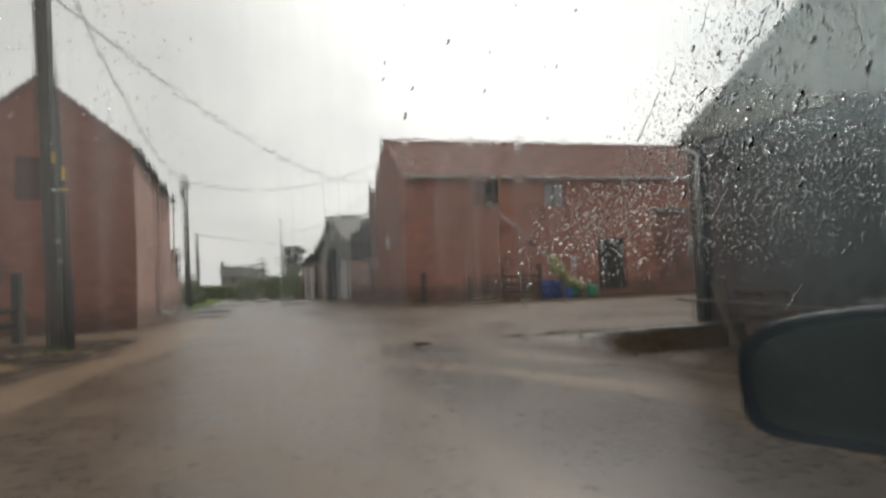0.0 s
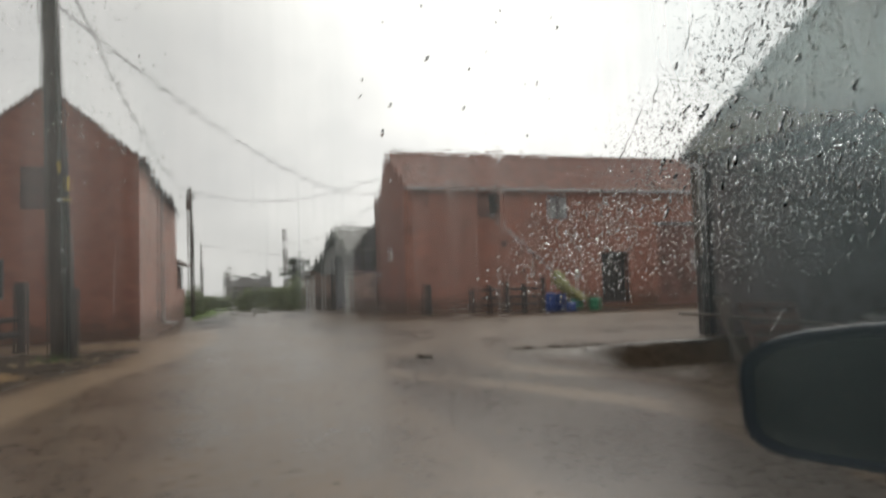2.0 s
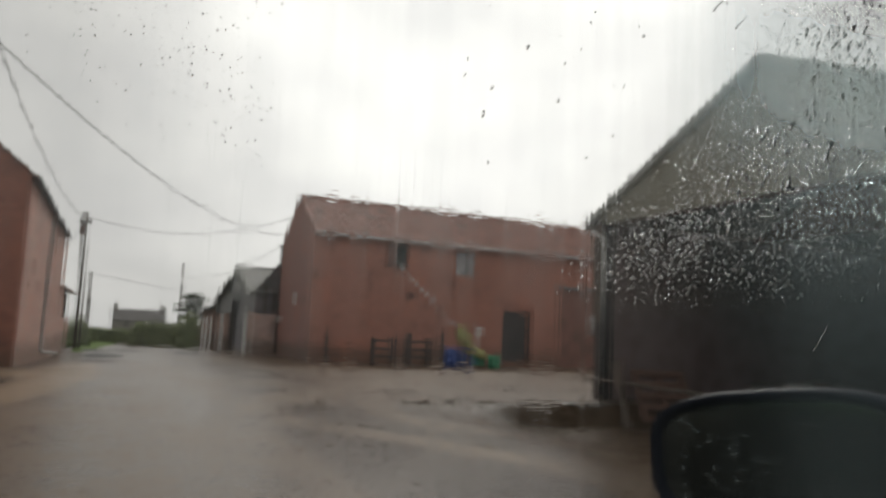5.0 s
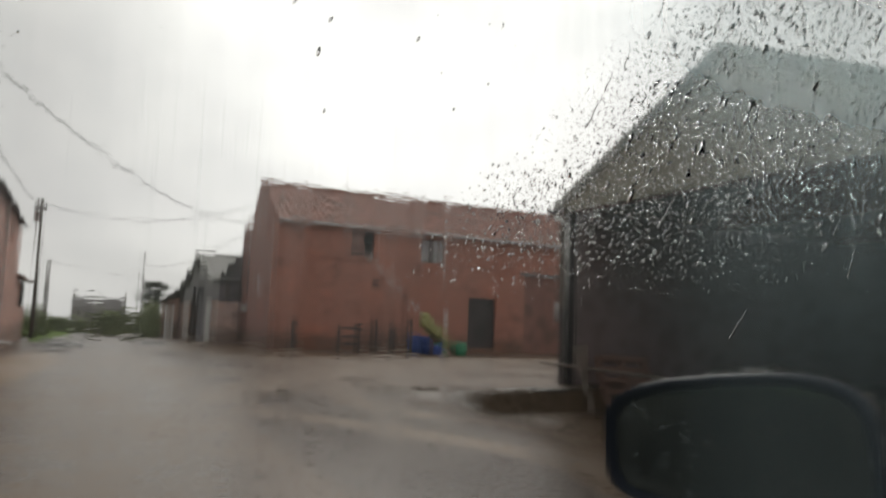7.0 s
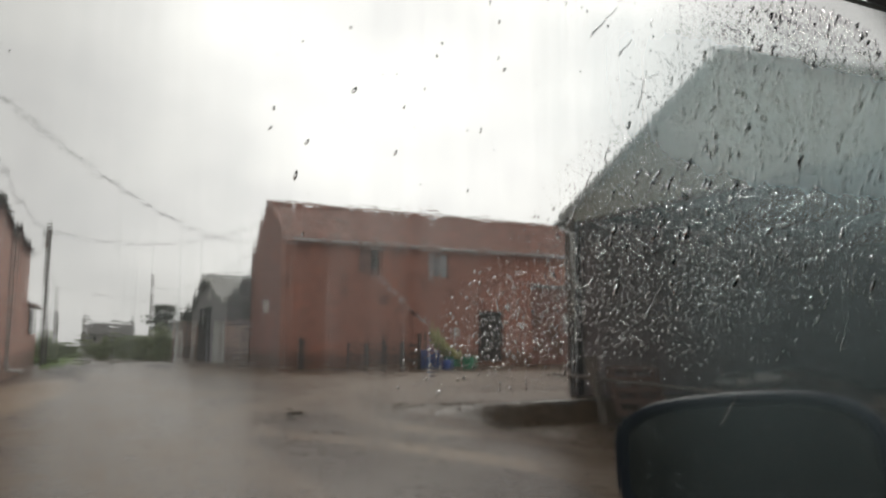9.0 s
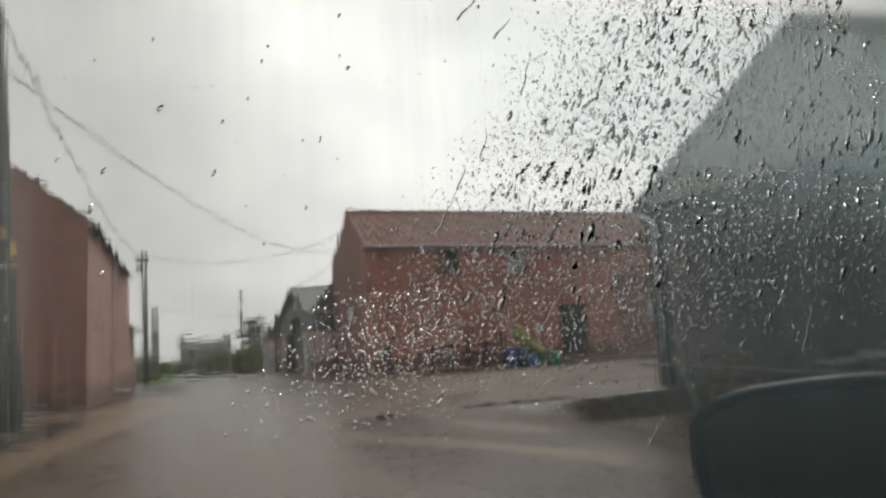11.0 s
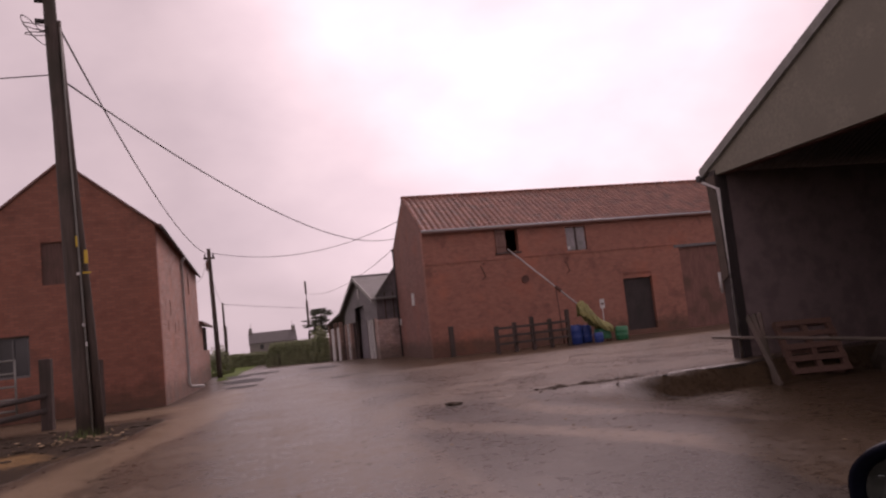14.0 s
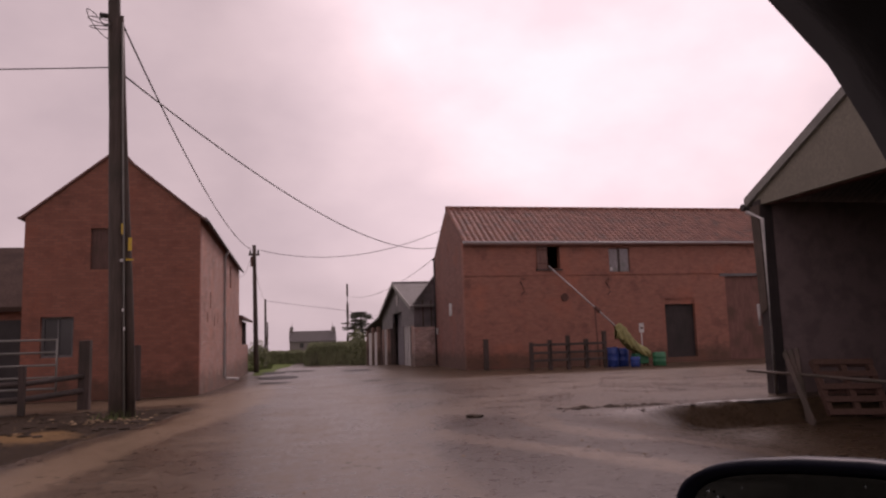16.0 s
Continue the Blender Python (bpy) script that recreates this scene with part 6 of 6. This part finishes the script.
def build_drops():
    """Rain drops that cling to the outside of the window, as flattened beads of water."""
    rng = random.Random(77)
    verts, faces = [], []

    def drop(x, z, a, b, turn, tail, full=1.0):
        k0 = len(verts)
        seg, lay = (6, 2) if max(a, b) < 0.0003 else (8, 3)
        ct, st = math.cos(turn), math.sin(turn)
        h = min(a, b) * full * (0.16 if max(a, b) < 0.0003 else 0.30 if max(a, b) < 0.0006 else 0.42)
        for j in range(lay):
            t = j / lay * math.pi / 2
            rr, yy = math.cos(t), math.sin(t)
            for i in range(seg):
                s = 2 * math.pi * i / seg
                u, v = math.cos(s) * a * rr, math.sin(s) * b * rr
                if v > 0:
                    u *= 1 - tail * v / b
                verts.append((x + u * ct - v * st, PY + 0.0022 + yy * h, z + u * st + v * ct))
        verts.append((x, PY + 0.0022 + h, z))
        for j in range(lay - 1):
            for i in range(seg):
                faces.append((k0 + j * seg + i, k0 + j * seg + (i + 1) % seg, k0 + (j + 1) * seg + (i + 1) % seg, k0 + (j + 1) * seg + i))
        tip = k0 + lay * seg
        for i in range(seg):
            faces.append((k0 + (lay - 1) * seg + i, k0 + (lay - 1) * seg + (i + 1) % seg, tip))
        faces.append(tuple(k0 + i for i in range(seg))[::-1])

    def some(n, x0, x1, z0, z1, lo, hi, power=3.0, turn=-0.45, keep=None, full=1.0):
        for _ in range(n):
            x, z = rng.uniform(x0, x1), rng.uniform(z0, z1)
            if keep and rng.random() > keep(x, z):
                continue
            if z > min(1.279, 1.296 - 0.16 * (x - 0.03)) - 1.3 * max(0.0, x - 0.15) and not (x < 0.11 and z < 1.296 - 0.16 * (x - 0.03)):
                continue
            s = lo + (hi - lo) * rng.random() ** power
            long = 1.0 if s < 0.00018 else rng.uniform(1.0, 1.5)
            drop(x, z, s * (rng.uniform(0.45, 0.7) if s > 0.0003 else rng.uniform(0.7, 0.95)), s * rng.uniform(0.9, 1.6) * long, turn + rng.uniform(-0.3, 0.3), rng.uniform(0.2, 0.8), full)
    # the broad field towards the shed, the patch before the barn, the corner by the pole, and a few strays
    def slant(x, z, a, b):
        return ease(x - (z - 1.21) * 0.75, a, b)
    some(9000, 0.045, 0.23, 1.16, 1.279, 0.00010, 0.00080, 5.0, -0.6, lambda x, z: ease(z, 1.204, 1.235) * slant(x, z, 0.048, 0.072), 1.3)
    some(38000, 0.045, 0.16, 1.19, 1.279, 0.00009, 0.00021, 1.8, -0.4, lambda x, z: ease(z, 1.194, 1.215) * slant(x, z, 0.04, 0.062) * (1 - 0.7 * slant(x, z, 0.085, 0.13)), 2.2)
    some(3000, 0.024, 0.066, 1.192, 1.217, 0.00008, 0.00024, 2.4, -0.3, lambda x, z: ease(x - 0.026 - max(0.0, z - 1.19) * 0.75, -0.004, 0.008) * ease(z, 1.194, 1.207), 2.0)
    some(1000, -0.055, -0.018, 1.208, 1.252, 0.00006, 0.00018, 2.0, -0.2, lambda x, z: ease(z + 0.6 * (x + 0.03), 1.210, 1.226) * (1 - ease(x, -0.028, -0.016)), 2.0)
    some(6500, 0.055, 0.23, 1.205, 1.279, 0.00016, 0.0005, 2.0, -0.6, lambda x, z: ease(z, 1.21, 1.232) * slant(x, z, 0.050, 0.072), 1.4)
    some(560, 0.055, 0.23, 1.215, 1.279, 0.0003, 0.0010, 2.6, -0.6, lambda x, z: slant(x, z, 0.052, 0.075), 1.2)
    some(50, 0.01, 0.07, 1.22, 1.262, 0.0001, 0.0005, 3.0, -0.5)
    some(24, -0.14, 0.03, 1.14, 1.262, 0.0001, 0.0003, 3.0)
    # heavier beads along the upper edge of the glass
    some(800, 0.0, 0.14, 1.262, 1.2965, 0.00008, 0.00036, 2.4, -0.3, None, 0.7)
    # rivulets: a bead that has run down and left a thin thread of water
    for _ in range(16):
        x, z = rng.uniform(0.06, 0.15), rng.uniform(1.19, 1.27)
        k, run = rng.randint(6, 14), rng.uniform(-0.75, -0.1)
        for i in range(k):
            drop(x + math.sin(run) * i * 0.0007 + math.sin(i * 1.1) * 0.00012, z - math.cos(run) * i * 0.0007, 0.00007 + 0.00016 * i / k, 0.0005, run, 0.2)
    me = bpy.data.meshes.new("rain_drops")
    me.from_pydata(verts, [], faces)
    me.materials.append(M["water"])
    for p in me.polygons:
        p.use_smooth = True
    tagged(new("rain_drops", me), "clear rain drops clinging to the car window", "drops", kind="stuff")


build_drops()


# ---- pantiles of the barn roof ----
def pantile_mesh(name, w, length, count_u=6):
    """One S-shaped clay tile, w across and length down the slope, lying on z = 0 with its upper end at y = 0."""
    bm = bmesh.new()
    rows = []
    for y, lift in ((0.0, 0.0), (-length, 0.032)):
        row = []
        for i in range(count_u + 1):
            u = i / count_u
            row.append(bm.verts.new((u * w * 1.06, y, lift + 0.029 * math.sin(u * 2 * math.pi - 0.6) + 0.03)))
        rows.append(row)
    low = [bm.verts.new(v.co + Vector((0, 0, -0.022))) for v in rows[1]]
    for i in range(count_u):
        for f in (bm.faces.new((rows[0][i], rows[0][i + 1], rows[1][i + 1], rows[1][i])), bm.faces.new((rows[1][i], rows[1][i + 1], low[i + 1], low[i]))):
            f.smooth = False
    bmesh.ops.recalc_face_normals(bm, faces=bm.faces[:])
    return bm


def build_pantiles():
    w, course = 0.30, 0.34
    run = BMID - BY + BOVER
    slope_len = math.hypot(run, run * BSL)
    rows, cols = int(slope_len / course), int((BX1 - BX) / w)
    tilt = math.degrees(math.atan(BSL))
    deck = [o for o in barn.children if o.name.startswith("roof_deck")][0]
    base = mesh_of("pantile", pantile_mesh("pantile", w, course * 1.08), M["tile"])
    near, rest = [], []
    for r in range(rows):
        for k in range(cols):
            s = r * course
            y = BMID - s * math.cos(math.radians(tilt))
            z = BR + 0.04 - s * math.sin(math.radians(tilt))
            m = Matrix.Translation((BX - 0.02 + k * w, y, z + 0.004 * random.uniform(-1, 1))) @ Euler((math.radians(tilt), 0, math.radians(random.uniform(-0.6, 0.6)))).to_matrix().to_4x4()
            (near if k < 25 and len(near) < 300 else rest).append(m)
    for m in near:
        o = new("pantile", base)
        o.parent = deck
        o.matrix_parent_inverse = Matrix.Identity(4)
        o.matrix_basis = m
    vs, fs = [], []
    bv, bf = [v.co.copy() for v in base.vertices], [tuple(p.vertices) for p in base.polygons]
    for m in rest:
        k = len(vs)
        vs += [m @ v for v in bv]
        fs += [tuple(i + k for i in f) for f in bf]
    me = bpy.data.meshes.new("pantiles")
    me.from_pydata(vs, [], fs)
    me.materials.append(M["tile"])
    o = tagged(new("pantiles", me), kind="stuff")
    o.parent = deck
    bm = bmesh.new()
    for k in range(int((BX1 - BX) / 0.42)):
        x = BX - 0.03 + k * 0.42
        rod((x, BMID, BR + 0.06), (x + 0.40, BMID, BR + 0.07), 0.12, 0.125, 10, bm)
    under(barn, part("ridge_tiles", bm, M["tile"], None, "row of clay ridge tiles"))


bpy.context.view_layer.update()
build_pantiles()


# ---- bricks of the house gable beside its corner, standing a little proud of their joints ----
def build_gable_bricks():
    w, row, joint = 0.225, 0.075, 0.006
    wall = [ob for ob in brick_house.children if ob.name.startswith("gable_wall")][0]
    me = mesh_of("brick", box(joint, w - joint, -0.006, 0.02, joint, row - joint, 0.003), M["brick_house_gable"])
    made = 0
    for r in range(2, 36):
        shift = w * 0.5 if r % 2 == 0 else 0.0
        for n in range(int(-4.3 / w), int(HX / w)):
            x = n * w - shift
            if made < 300 and x + w < HX - 0.01:
                ob = new("brick", me)
                ob.parent = wall
                ob.matrix_parent_inverse = wall.matrix_world.inverted()
                ob.location = (x, HY, r * row)
                made += 1


build_gable_bricks()
